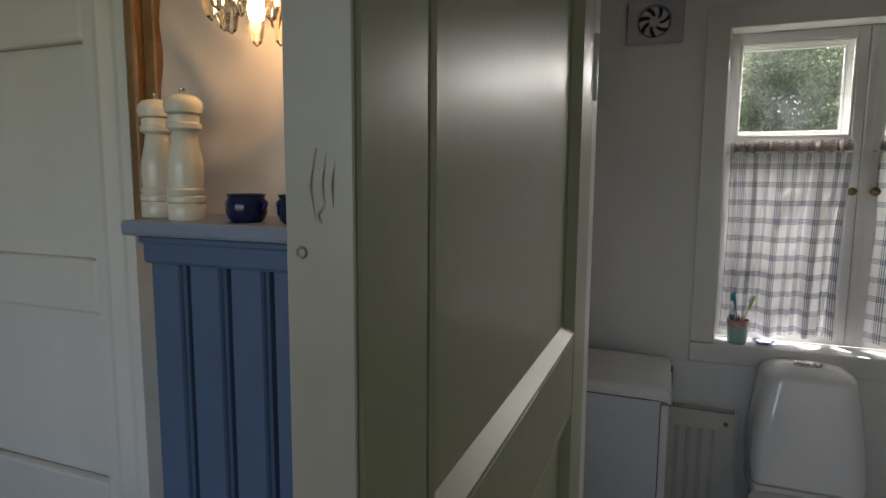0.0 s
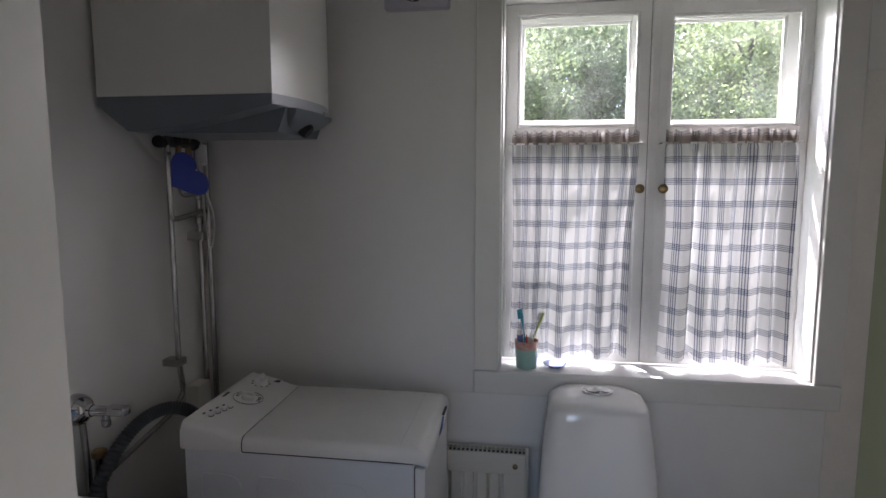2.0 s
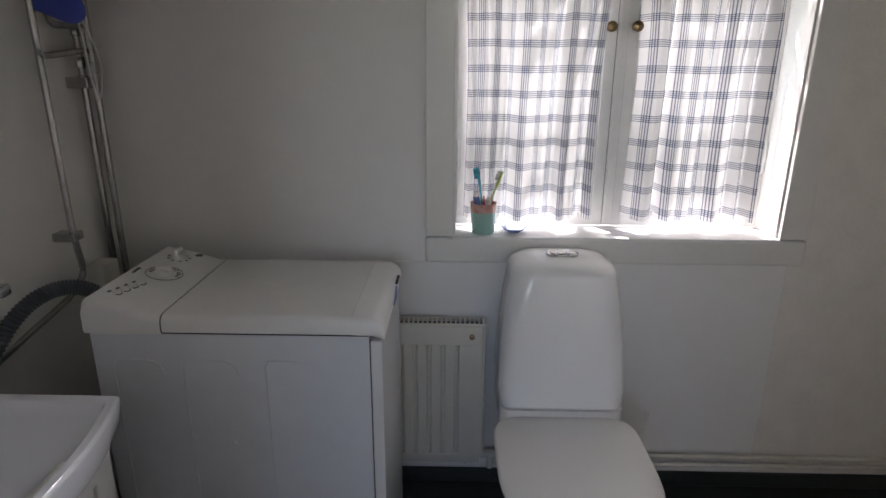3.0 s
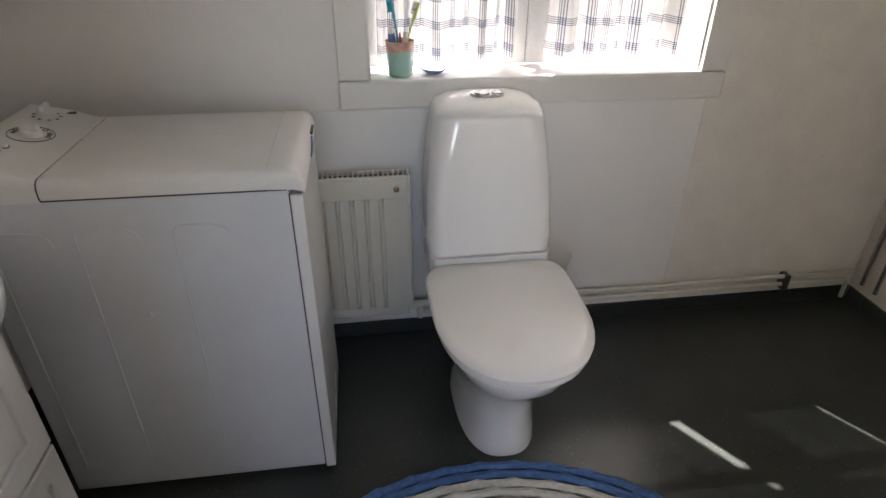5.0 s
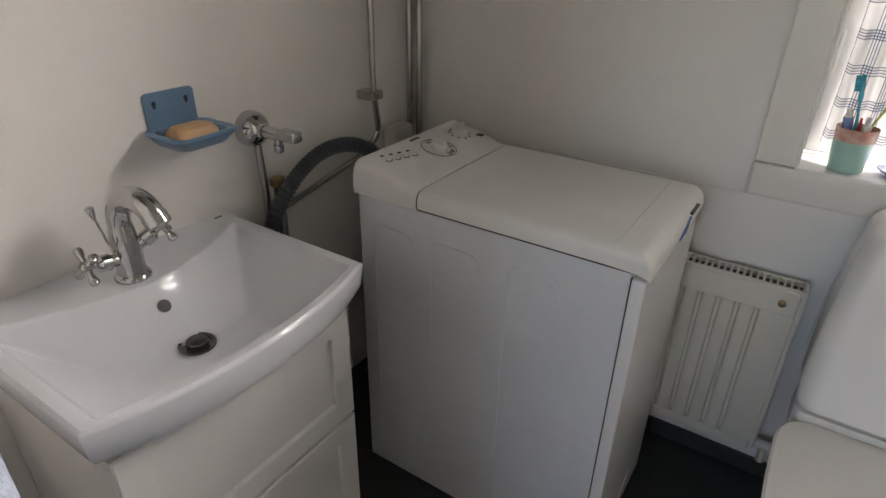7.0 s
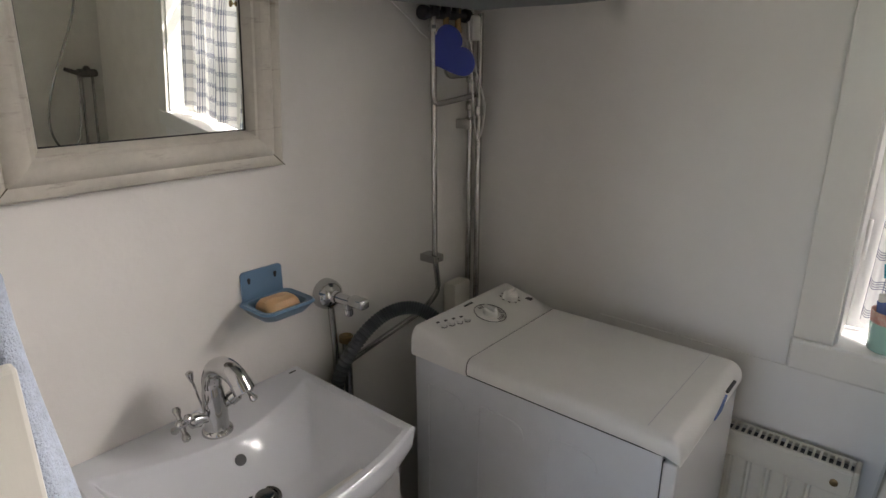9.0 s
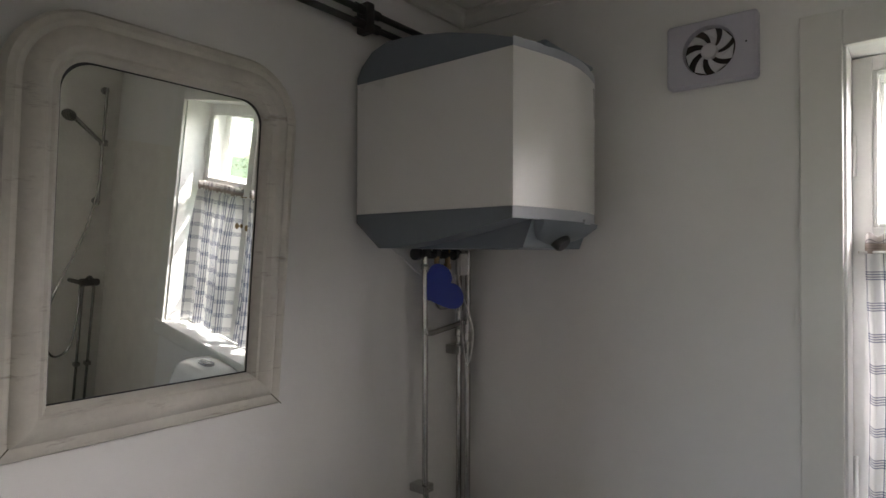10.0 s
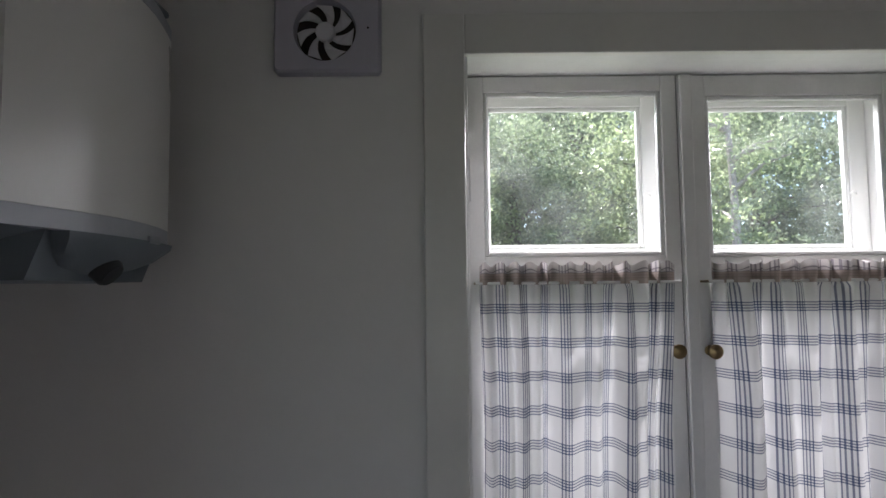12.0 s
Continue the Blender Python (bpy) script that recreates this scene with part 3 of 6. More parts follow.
part("window_sill", b, M_SASH, win, "white painted sill, sunlit")
b = B()
box(b, WX0, -0.0005, WZ0, WX0 + 0.006, 0.29, WZT, 0.001, 1)
box(b, WX1 - 0.006, -0.0005, WZ0, WX1, 0.29, WZT, 0.001, 1)
box(b, WX0 + 0.006, 0.0005, WZT - 0.006, WX1 - 0.006, 0.29, WZT, 0.001, 1)
part("lining", b, M_SASH, win)


def sash(y, d, x0, x1, z0, z1, stile_l, stile_r, top, bottom, bars, bead=0.010):
    """One casement: stiles, rails at given heights and panes between."""
    b_ = B()
    box(b_, x0, y - d / 2, z0, x0 + stile_l, y + d / 2, z1, 0.003)
    box(b_, x1 - stile_r, y - d / 2, z0, x1, y + d / 2, z1, 0.003)
    edges = [(z0, z0 + bottom), *bars, (z1 - top, z1)]
    for za, zc in edges:
        box(b_, x0 + stile_l - 0.001, y - d / 2 + 0.0007, za, x1 - stile_r + 0.001, y + d / 2 - 0.0007, zc, 0.002, 1)
    fr = part("window_frame", b_, M_SASH, win)
    for (_, za), (zc, _) in zip(edges, edges[1:]):
        b_ = B()
        box(b_, x0 + stile_l, y - 0.002, za, x1 - stile_r, y + 0.002, zc)
        p_ = part("pane", b_, M_GLASS, fr)
        p_.visible_shadow = False
        b_ = B()
        xa, xb = x0 + stile_l, x1 - stile_r
        for q in ((xa, za, xa + bead, zc), (xb - bead, za, xb, zc), (xa + bead, za, xb - bead, za + bead), (xa + bead, zc - bead, xb - bead, zc)):
            box(b_, q[0], y - d / 2 + 0.004, q[1], q[2], y - 0.003, q[3], 0.002, 1)
        part("glazing_bead", b_, M_SASH, fr)
    return fr


XM = 1.585
# inner casements
sash(0.150, 0.036, WX0 + 0.006, XM - 0.001, WZ0 + 0.002, WZT - 0.008, 0.042, 0.036, 0.037, 0.040, [(1.692, 1.754)])
sash(0.150, 0.036, XM + 0.001, WX1 - 0.006, WZ0 + 0.002, WZT - 0.008, 0.063, 0.031, 0.050, 0.040, [(1.692, 1.750)])
# outer casements
sash(0.250, 0.034, WX0 + 0.008, XM + 0.008, WZ0 + 0.004, WZT - 0.010, 0.052, 0.058, 0.040, 0.05, [(1.305, 1.330), (1.735, 1.778)])
sash(0.250, 0.034, XM + 0.012, WX1 - 0.008, WZ0 + 0.004, WZT - 0.010, 0.055, 0.044, 0.044, 0.05, [(1.305, 1.330), (1.730, 1.773)])
b = B()
box(b, XM + 0.003, 0.121, WZ0 + 0.006, XM + 0.031, 0.1315, WZT - 0.010, 0.003)
part("meeting_bead", b, M_SASH, win)
b = B()
box(b, XM - 0.001, 0.138, WZ0 + 0.006, XM + 0.001, 0.166, WZT - 0.012)
part("sash_gap", b, M_BLACK, win, "dark gap between the casements")
for kx, ky in ((1.559, 0.131), (1.634, 0.121)):
    b = B()
    lathe(b, [(0.012, 0), (0.012, 0.003), (0.005, 0.006), (0.004, 0.020), (0.008, 0.022), (0.016, 0.026), (0.016, 0.030), (0.010, 0.033), (0, 0.034)], (kx, ky, 1.541), (0, -1, 0), 20)
    part("knob", b, M_BRASS, win, "worn brass knob", True)
for hz in (1.93, 1.15):
    for hx, s in ((WX0 + 0.010, 1), (WX1 - 0.010, -1)):
        b = B()
        rod(b, (hx, 0.130, hz - 0.05), (hx, 0.130, hz + 0.05), 0.006)
        part("hinge", b, M_SASH, win, "painted hinge", True)
for hx in (1.555, 2.058):
    b = B()
    tube(b, smooth_path([(hx, 0.232, 1.905), (hx - 0.012, 0.22, 1.91), (hx - 0.03, 0.215, 1.902)], 5), 0.002, 6)
    part("stay_hook", b, M_SASH, win, "", True)


def curtain(x0, x1, seed, drift):
    """A gathered cafe curtain on a thin rod."""
    rnd = random.Random(seed)
    zt, zb, y0 = 1.724, 0.950, 0.094
    cx, w = (x0 + x1) / 2, (x1 - x0)
    ph = [rnd.uniform(0, 6.28) for _ in range(8)]
    fr = [rnd.uniform(17, 24), rnd.uniform(30, 40), rnd.uniform(60, 75), rnd.uniform(95, 120)]
    nx, nz = 190, 70
    me = bpy.data.meshes.new("cloth")
    verts, uvs, faces = [], [], []
    for j in range(nz + 1):
        v = j / nz
        z = zt + 0.012 - v * (zt + 0.012 - zb)
        top = smoothstep(0.12, 0.0, v)
        for i in range(nx + 1):
            u = i / nx
            s = u * w * 1.24
            hang = smoothstep(0.03, 0.5, v)
            amp = (0.011 + 0.015 * hang) * (1 + 0.35 * math.sin(11 * s + ph[2]))
            yo = amp * (math.sin(fr[0] * s * 2 + ph[0] + 0.5 * v) + 0.6 * math.sin(fr[1] * s * 2 + ph[1] - 0.6 * v) + 0.35 * math.sin(fr[0] * s * 4.3 + ph[4] + 0.9 * v)) * (1 - 0.6 * top)
            yo += 0.007 * smoothstep(0.30, 0.0, v) * (math.sin(fr[2] * s * 2 + ph[2]) + 0.7 * math.sin(fr[3] * s * 2 + ph[3]))
            yo += (0.0060 + 0.0040 * math.sin(17 * s + ph[5])) * math.sin(fr[2] * s * 2 + ph[2] + 0.8 * math.sin(2.5 * v + ph[1]))
            near_rod = math.exp(-((z - (zt - 0.030)) / 0.007) ** 2)
            yo *= 1 - 0.55 * near_rod
            xo = 0.004 * math.sin(fr[0] * s * 2 + ph[0] + 1.5) + 0.003 * math.sin(fr[1] * s * 2 + ph[4])
            width = w * (1 - 0.035 * hang * math.sin(ph[5] + 2.0 * v)) * (1 - 0.02 * hang)
            x = cx + (u - 0.5) * width + xo - drift * hang * v
            zz = z + 0.004 * v * math.sin(9 * s * 2 + ph[6]) + (0.005 * math.sin(fr[2] * s * 2.2 + ph[7]) if j < 2 else 0)
            verts.append((x - cx, y0 + yo - 0.15, zz - zb))
            uvs.append((s + 0.002 * math.sin(5 * v + ph[3]), z - 0.0065))
    for j in range(nz):
        for i in range(nx):
            a = j * (nx + 1) + i
            faces.append((a, a + 1, a + nx + 2, a + nx + 1))
    me.from_pydata(verts, [], faces)
    lay = me.uv_layers.new(name="cloth")
    for lp in me.loops:
        lay.data[lp.index].uv = uvs[lp.vertex_index]
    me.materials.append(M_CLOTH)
    me.shade_smooth()
    root = thing("cafe_curtain", (cx, 0.15, zb), "white cotton cafe curtain with blue checks, gathered on a rod", "curtain", "cafe curtains")
    cl = new("cloth", me)
    cl.parent = root
    b_ = B()
    rod(b_, (x0 - 0.012, y0 - 0.001, zt - 0.030), (x1 + 0.012, y0 - 0.001, zt - 0.030), 0.0035, 10)
    part("curtain_rod", b_, M_SASH, root, "thin white curtain rod", True)
    for ex in (x0 - 0.011, x1 + 0.011):
        b_ = B()
        rod(b_, (ex, y0 - 0.003, zt - 0.030), (ex, 0.134, zt - 0.030), 0.0028, 8)
        part("rod_hook", b_, M_BRASS, root, "", True)


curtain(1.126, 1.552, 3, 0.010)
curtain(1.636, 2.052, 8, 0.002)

# ---- structure: hall ----
b = B()
box(b, -1.7, -4.2, -0.05, 2.4, YH, 0)
solo("floor_hall", b, M_FLOORWOOD, "worn brown wooden hall floor", "floor", "structure")
b = B()
box(b, -1.7, -4.2, 2.5, 2.4, YH, 2.56)
solo("ceiling_hall", b, M_CEIL, "white painted hall ceiling", "ceiling", "structure")
b = B()
box(b, -1.82, -4.2, 0, -1.7, YH, 2.56)
wall("wall_hall_west", b, M_HALLWALL, "pale plastered hall wall")
b = B()
box(b, 2.4, -4.2, 0, 2.52, YH, 2.56)
wall("wall_hall_east", b, M_HALLWALL, "pale plastered hall wall")
# wall behind the view; its opening is added for the daylight fill
b = B()
box(b, -1.82, -4.32, 0, -0.9, -4.2, 2.56)
box(b, 1.4, -4.32, 0, 2.52, -4.2, 2.56)
box(b, -0.9, -4.32, 0, 1.4, -4.2, 1.0)
box(b, -0.9, -4.32, 2.2, 1.4, -4.2, 2.56)
wall("wall_hall_south", b, M_HALLWALL, "pale plastered hall wall with an unseen opening added for daylight")
b = B()
box(b, -1.82, YH + 0.001, 0, -0.121, YD, 2.56)
box(b, -0.121, YH - 0.006, 1.3, 0.74, YH - 0.001, 2.5)
wall("wall_hall_north", b, M_HALLWALL, "uneven pinkish plaster wall above the blue panelling")

# lumpy hand-laid plaster above the shelf
b = B()
rows_ = []
for j in range(81):
    z = 1.5 + j * 0.995 / 80
    row = []
    for i in range(61):
        x = -0.115 + i * 0.85 / 60
        h = 0.5 + 0.5 * math.sin(19 * x + 2.4 * math.sin(13 * z + 1) + 0.7) * math.sin(16 * z + 2.0 * math.sin(14 * x))
        h2 = 0.5 + 0.5 * math.sin(34 * x + 3 * math.sin(13 * z)) * math.sin(29 * z + 2 * math.sin(17 * x + 2))
        row.append(b.verts.new((x, YH - 0.007 - 0.020 * h ** 1.4 - 0.003 * h2, z)))
    rows_.append(row)
for r0_, r1_ in zip(rows_, rows_[1:]):
    for i in range(60):
        b.faces.new((r0_[i], r0_[i + 1], r1_[i + 1], r1_[i]))
solo("wall_plaster", b, M_HALLWALL, "uneven pinkish plaster above the shelf", "wall", "structure", smooth=True)

# white hall door, closed
hd = thing("door_2", (-0.66, YH, 0), "closed off-white panelled hall door", "door", kind="structure")
hx0, hx1, hy = -1.05, -0.255, YH
for z0, z1 in ((0.01, 0.24), (0.70, 0.86), (1.262, 1.390), (1.868, 2.02)):
    b = B()
    box(b, hx0 + 0.1, hy - 0.030, z0, hx1 - 0.035, hy - 0.002, z1, 0.009)
    part("rail", b, M_HALLDOOR, hd)
for x0, x1 in ((hx0, hx0 + 0.1), (hx1 - 0.035, hx1)):
    b = B()
    box(b, x0, hy - 0.0305, 0.01, x1, hy - 0.002, 2.02, 0.003)
    part("stile", b, M_HALLDOOR, hd)
for z0, z1 in ((0.24, 0.70), (0.86, 1.262), (1.390, 1.868)):
    b = B()
    box(b, hx0 + 0.1, hy - 0.006, z0, hx1 - 0.035, hy - 0.002, z1)
    part("panel", b, M_HALLDOOR, hd)
b = B()
prism(b, [(-0.255, hy), (-0.255, hy - 0.034), (-0.235, hy - 0.040), (-0.20, hy - 0.034), (-0.175, hy - 0.044), (-0.150, hy - 0.044), (-0.146, hy)], 0.0, 2.12, 'z')
solo("door_trim", b, M_HALLDOOR, "off-white moulded casing of the hall door", "door casing", "structure")
b = B()
box(b, -0.144, YH - 0.05, 1.46, -0.118, YH - 0.001, 2.45, 0.006)
box(b, -0.117, YH - 0.03, 1.46, -0.085, YH - 0.001, 2.45, 0.004)
solo("wooden_post", b, M_WOOD, "golden-brown wooden strip in the wall corner", "trim", "structure")

# blue boarded box with a shelf on top
pan = thing("blue_panelling", (0.4, -1.75, 0), "blue painted tongue-and-groove panelling below a shelf", "panelling", kind="structure")
b = B()
box(b, 0.050, -1.806, 0, 0.745, YH - 0.002, 1.462)
part("core", b, M_BLUE, pan)
b = B()
box(b, 0.042, -1.838, 1.425, 0.745, -1.806, 1.470, 0.006)
box(b, 0.042, -1.846, 1.462, 0.745, -1.806, 1.474, 0.003)
part("crown_moulding", b, M_BLUE, pan)
b = B()
prism(b, [(0.003, -1.806), (0.003, -1.822), (0.006, -1.826), (0.066, -1.826), (0.069, -1.822), (0.071, -1.816), (0.074, -1.822), (0.077, -1.826), (0.081, -1.822), (0.083, -1.806)], 0.0, 1.43, 'z')
bmesh.ops.translate(b, vec=(0.044, 0, 0), verts=b.verts)
plank = part("board", b, M_BLUE, pan)
for k in range(1, 8):
    c = plank.copy()
    scene.collection.objects.link(c)
    c.location.x += 0.088 * k
b = B()
box(b, 0.026, -1.868, 1.476, 0.745, YH - 0.007, 1.502, 0.006)
solo("wall_shelf", b, M_SHELF, "blue-grey painted shelf on the panelling", "shelf")

# ---- bathroom things ----


def washing_machine():
    root = thing("washing_machine", (0.6, -0.38, 0), "white top-loading washing machine with a sloped control panel", "washing machine")
    x0, x1, y0, y1 = 0.262, 0.935, -0.585, -0.170
    b_ = B()
    box(b_, x0 + 0.008, y0 + 0.003, 0.018, x1 - 0.0275, y1 - 0.005, 0.8445, 0.004)
    body = part("body", b_, M_SIDE, root)
    # pressed ribs in the side sheet
    for k, (xa, xb) in enumerate(((0.315, 0.43), (0.475, 0.60), (0.665, 0.78))):
        b_ = B()
        tube(b_, smooth_path([(xa, y0 + 0.003, 0.10), (xa, y0 + 0.003, 0.70), (xa + 0.004, y0 + 0.003, 0.770), (xa + 0.022, y0 + 0.003, 0.778), (xb - 0.035, y0 + 0.003, 0.776), (xb - 0.008, y0 + 0.003, 0.765), (xb, y0 + 0.003, 0.74)], 6), 0.0022, 6)
        part("pressed_rib", b_, M_SIDE, body, "", True)
    b_ = B()
    lathe(b_, [(0.006, 0), (0.004, 0.0015), (0, 0.002)], (0.575, y0 + 0.003, 0.56), (0, -1, 0), 10)
    part("dent", b_, M_SIDE, body, "", True)
    b_ = B()
    box(b_, x1 - 0.0262, y0 + 0.001, 0.010, x1, y1 - 0.002, 0.834, 0.004)
    part("front_panel", b_, M_ENAMEL, root)
    b_ = B()
    box(b_, x0 + 0.03, y0 + 0.03, 0.0, x1 - 0.04, y1 - 0.03, 0.02)
    part("plinth", b_, M_BLACK, root, "dark recessed base")
    # top: control panel rises to the back
    def cross(x, zt, r, zb_=0.849):
        """Cross-section in the y-z plane at x, with rounded shoulders."""
        pts = [(y0 - 0.001, zb_), (y0 - 0.003, zb_ + 0.010)]
        for k in range(6):
            a = radians(180 - 90 * k / 5)
            pts.append((y0 + r - 0.002 + r * math.cos(a), zt - r + r * math.sin(a)))
        for k in range(6):
            a = radians(90 - 90 * k / 5)
            pts.append((y1 - r + r * math.cos(a), zt - r + r * math.sin(a)))
        pts += [(y1, zb_ + 0.01), (y1 - 0.002, zb_)]
        return [(x, y, z) for y, z in pts]
    b_ = B()
    ring_faces(b_, [cross(x0 + 0.000, 0.905, 0.018, 0.8446), cross(x0 + 0.004, 0.922, 0.021, 0.8446), cross(x0 + 0.014, 0.928, 0.021, 0.8446), cross(0.36, 0.910, 0.021, 0.8446), cross(0.410, 0.893, 0.020, 0.8446), cross(0.4365, 0.889, 0.020, 0.8446)])
    panel = part("control_panel", b_, M_PLASTIC, root, "sloped control panel with dial, knob and push buttons", True)
    b_ = B()
    rings = [cross(0.4405, 0.889, 0.020), cross(0.60, 0.890, 0.020), cross(0.86, 0.889, 0.020)]
    for k in range(1, 7):
        a = radians(90 * k / 6)
        rings.append(cross(0.905 + 0.036 * math.sin(a), 0.845 + 0.044 * math.cos(a) + 0.006 * (1 - math.cos(a)), 0.020 - 0.014 * (k / 6), 0.849 - 0.012 * k / 6))
    ring_faces(b_, rings)
    lid = part("lid", b_, M_PLASTIC, root, "", True)
    b_ = B()
    ring_faces(b_, [[(x, y * 0.992 - 0.003, z - 0.0022) for x, y, z in cross(x, 0.889, 0.020)] for x in (0.4362, 0.4408)])
    part("lid_gap", b_, M_BLACK, root)
    b_ = B()
    box(b_, 0.438, y0 + 0.0008, 0.8447, 0.905, y0 + 0.01, 0.8489)
    part("lid_seam", b_, M_BLACK, root)
    b_ = B()
    box(b_, x1 - 0.029, y0 + 0.0045, 0.02, x1 - 0.0255, y0 + 0.012, 0.834)
    part("panel_seam", b_, M_BLACK, root)
    b_ = B()
    box(b_, 0.868, y0 + 0.016, 0.8886, 0.8686, y1 - 0.016, 0.8896)
    part("lid_crease", b_, M_FAN, lid)
    # badge on the front grip
    b_ = B()
    prism(b_, [(-0.385, 0.838), (-0.335, 0.838), (-0.305, 0.862)], 0.938, 0.9445, 'x')
    part("badge", b_, M_BLUEPRINT, lid, "small blue triangular badge")
    b_ = B()
    box(b_, 0.934, -0.30, 0.862, 0.9445, -0.235, 0.867, 0.002, 1)
    part("grip", b_, M_BLACK, lid)

    def slope(x):
        return float(np.interp(x, (0.276, 0.36, 0.41, 0.4365), (0.928, 0.910, 0.893, 0.889)))
    n = Vector((0.21, 0, 1)).normalized()
    # dial with a printed ring
    cx, cy = 0.352, -0.372
    b_ = B()
    lathe(b_, [(0.021, 0), (0.020, 0.010), (0.017, 0.013), (0, 0.014)], (cx, cy, slope(cx) - 0.001), n, 28)
    dial = part("dial", b_, M_PLASTIC, panel, "", True)
    b_ = B()
    box(b_, cx - 0.020, cy - 0.006, slope(cx) + 0.006, cx + 0.020, cy + 0.006, slope(cx) + 0.022, 0.004)
    part("dial_grip", b_, M_PLASTIC, dial)
    b_ = B()
    q = n.to_track_quat('Z', 'Y').to_matrix()
    o = Vector((cx, cy, slope(cx) + 0.0012))
    tube(b_, [o + q @ Vector((0.044 * math.cos(2 * math.pi * k / 40), 0.044 * math.sin(2 * math.pi * k / 40), 0)) for k in range(41)], 0.0009, 5)
    for k in range(18):
        a = radians(-100 + 200 * k / 17)
        if k in (5, 11):
            continue
        d1, d2 = 0.029, 0.038 if k % 3 else 0.041
        rod(b_, o + q @ Vector((d1 * math.cos(a), d1 * math.sin(a), 0)), o + q @ Vector((d2 * math.cos(a), d2 * math.sin(a), 0)), 0.0010, 4)
    part("dial_scale", b_, M_GREYLINE, panel, "grey printed ring with unreadable marks")
    cx2, cy2 = 0.335, -0.252
    b_ = B()
    lathe(b_, [(0.022, 0), (0.021, 0.014), (0.016, 0.019), (0, 0.020)], (cx2, cy2, slope(cx2) - 0.001), n, 24)
    kn = part("knob", b_, M_PLASTIC, panel, "", True)
    b_ = B()
    box(b_, cx2 - 0.006, cy2 - 0.021, slope(cx2) + 0.012, cx2 + 0.006, cy2 + 0.021, slope(cx2) + 0.029, 0.004)
    part("knob_grip", b_, M_PLASTIC, kn)
    b_ = B()
    for k in range(9):
        a = radians(20 + 320 * k / 8)
        p_ = Vector((cx2 + 0.027 * math.cos(a), cy2 + 0.027 * math.sin(a), 0))
        box(b_, p_.x - 0.003, p_.y - 0.0012, slope(p_.x) - 0.0006, p_.x + 0.003, p_.y + 0.0012, slope(p_.x) + 0.0016)
    part("knob_scale", b_, M_GREYLINE, panel)
    for k in range(4):
        bx, by = 0.318 + 0.006 * k, -0.528 + 0.0245 * k
        b_ = B()
        lathe(b_, [(0.008, -0.004), (0.008, 0.004), (0.006, 0.0065), (0, 0.007)], (bx, by, slope(bx)), n, 14)
        part("push_button", b_, M_PLASTIC, panel, "", True)
        b_ = B()
        box(b_, bx - 0.022, by - 0.004, slope(bx - 0.02) - 0.0006, bx - 0.016, by + 0.005, slope(bx - 0.02) + 0.0010)
        tube(b_, [(bx + 0.0095 * math.cos(radians(a)), by + 0.0095 * math.sin(radians(a)), slope(bx + 0.0095 * math.cos(radians(a))) + 0.0008) for a in range(-80, 81, 20)], 0.0012, 5)
        part("button_mark", b_, M_GREYLINE, panel)
    b_ = B()
    for k in range(6):
        box(b_, 0.286 - 0.0005 * k, -0.405 + 0.0065 * k, slope(0.29) - 0.0002, 0.2925, -0.4015 + 0.0065 * k, slope(0.284) + 0.0006)
    part("maker_mark", b_, M_GREYLINE, panel, "small dark printed mark")
    b_ = B()
    for k in range(5):
        box(b_, 0.36 + 0.004 * k, -0.215 + 0.006 * (k % 2), slope(0.366) - 0.0006, 0.366 + 0.004 * k, -0.205 + 0.006 * (k % 2), slope(0.363) + 0.0004)
    part("printed_marks", b_, M_GREYLINE, panel)
    return root


washing_machine()


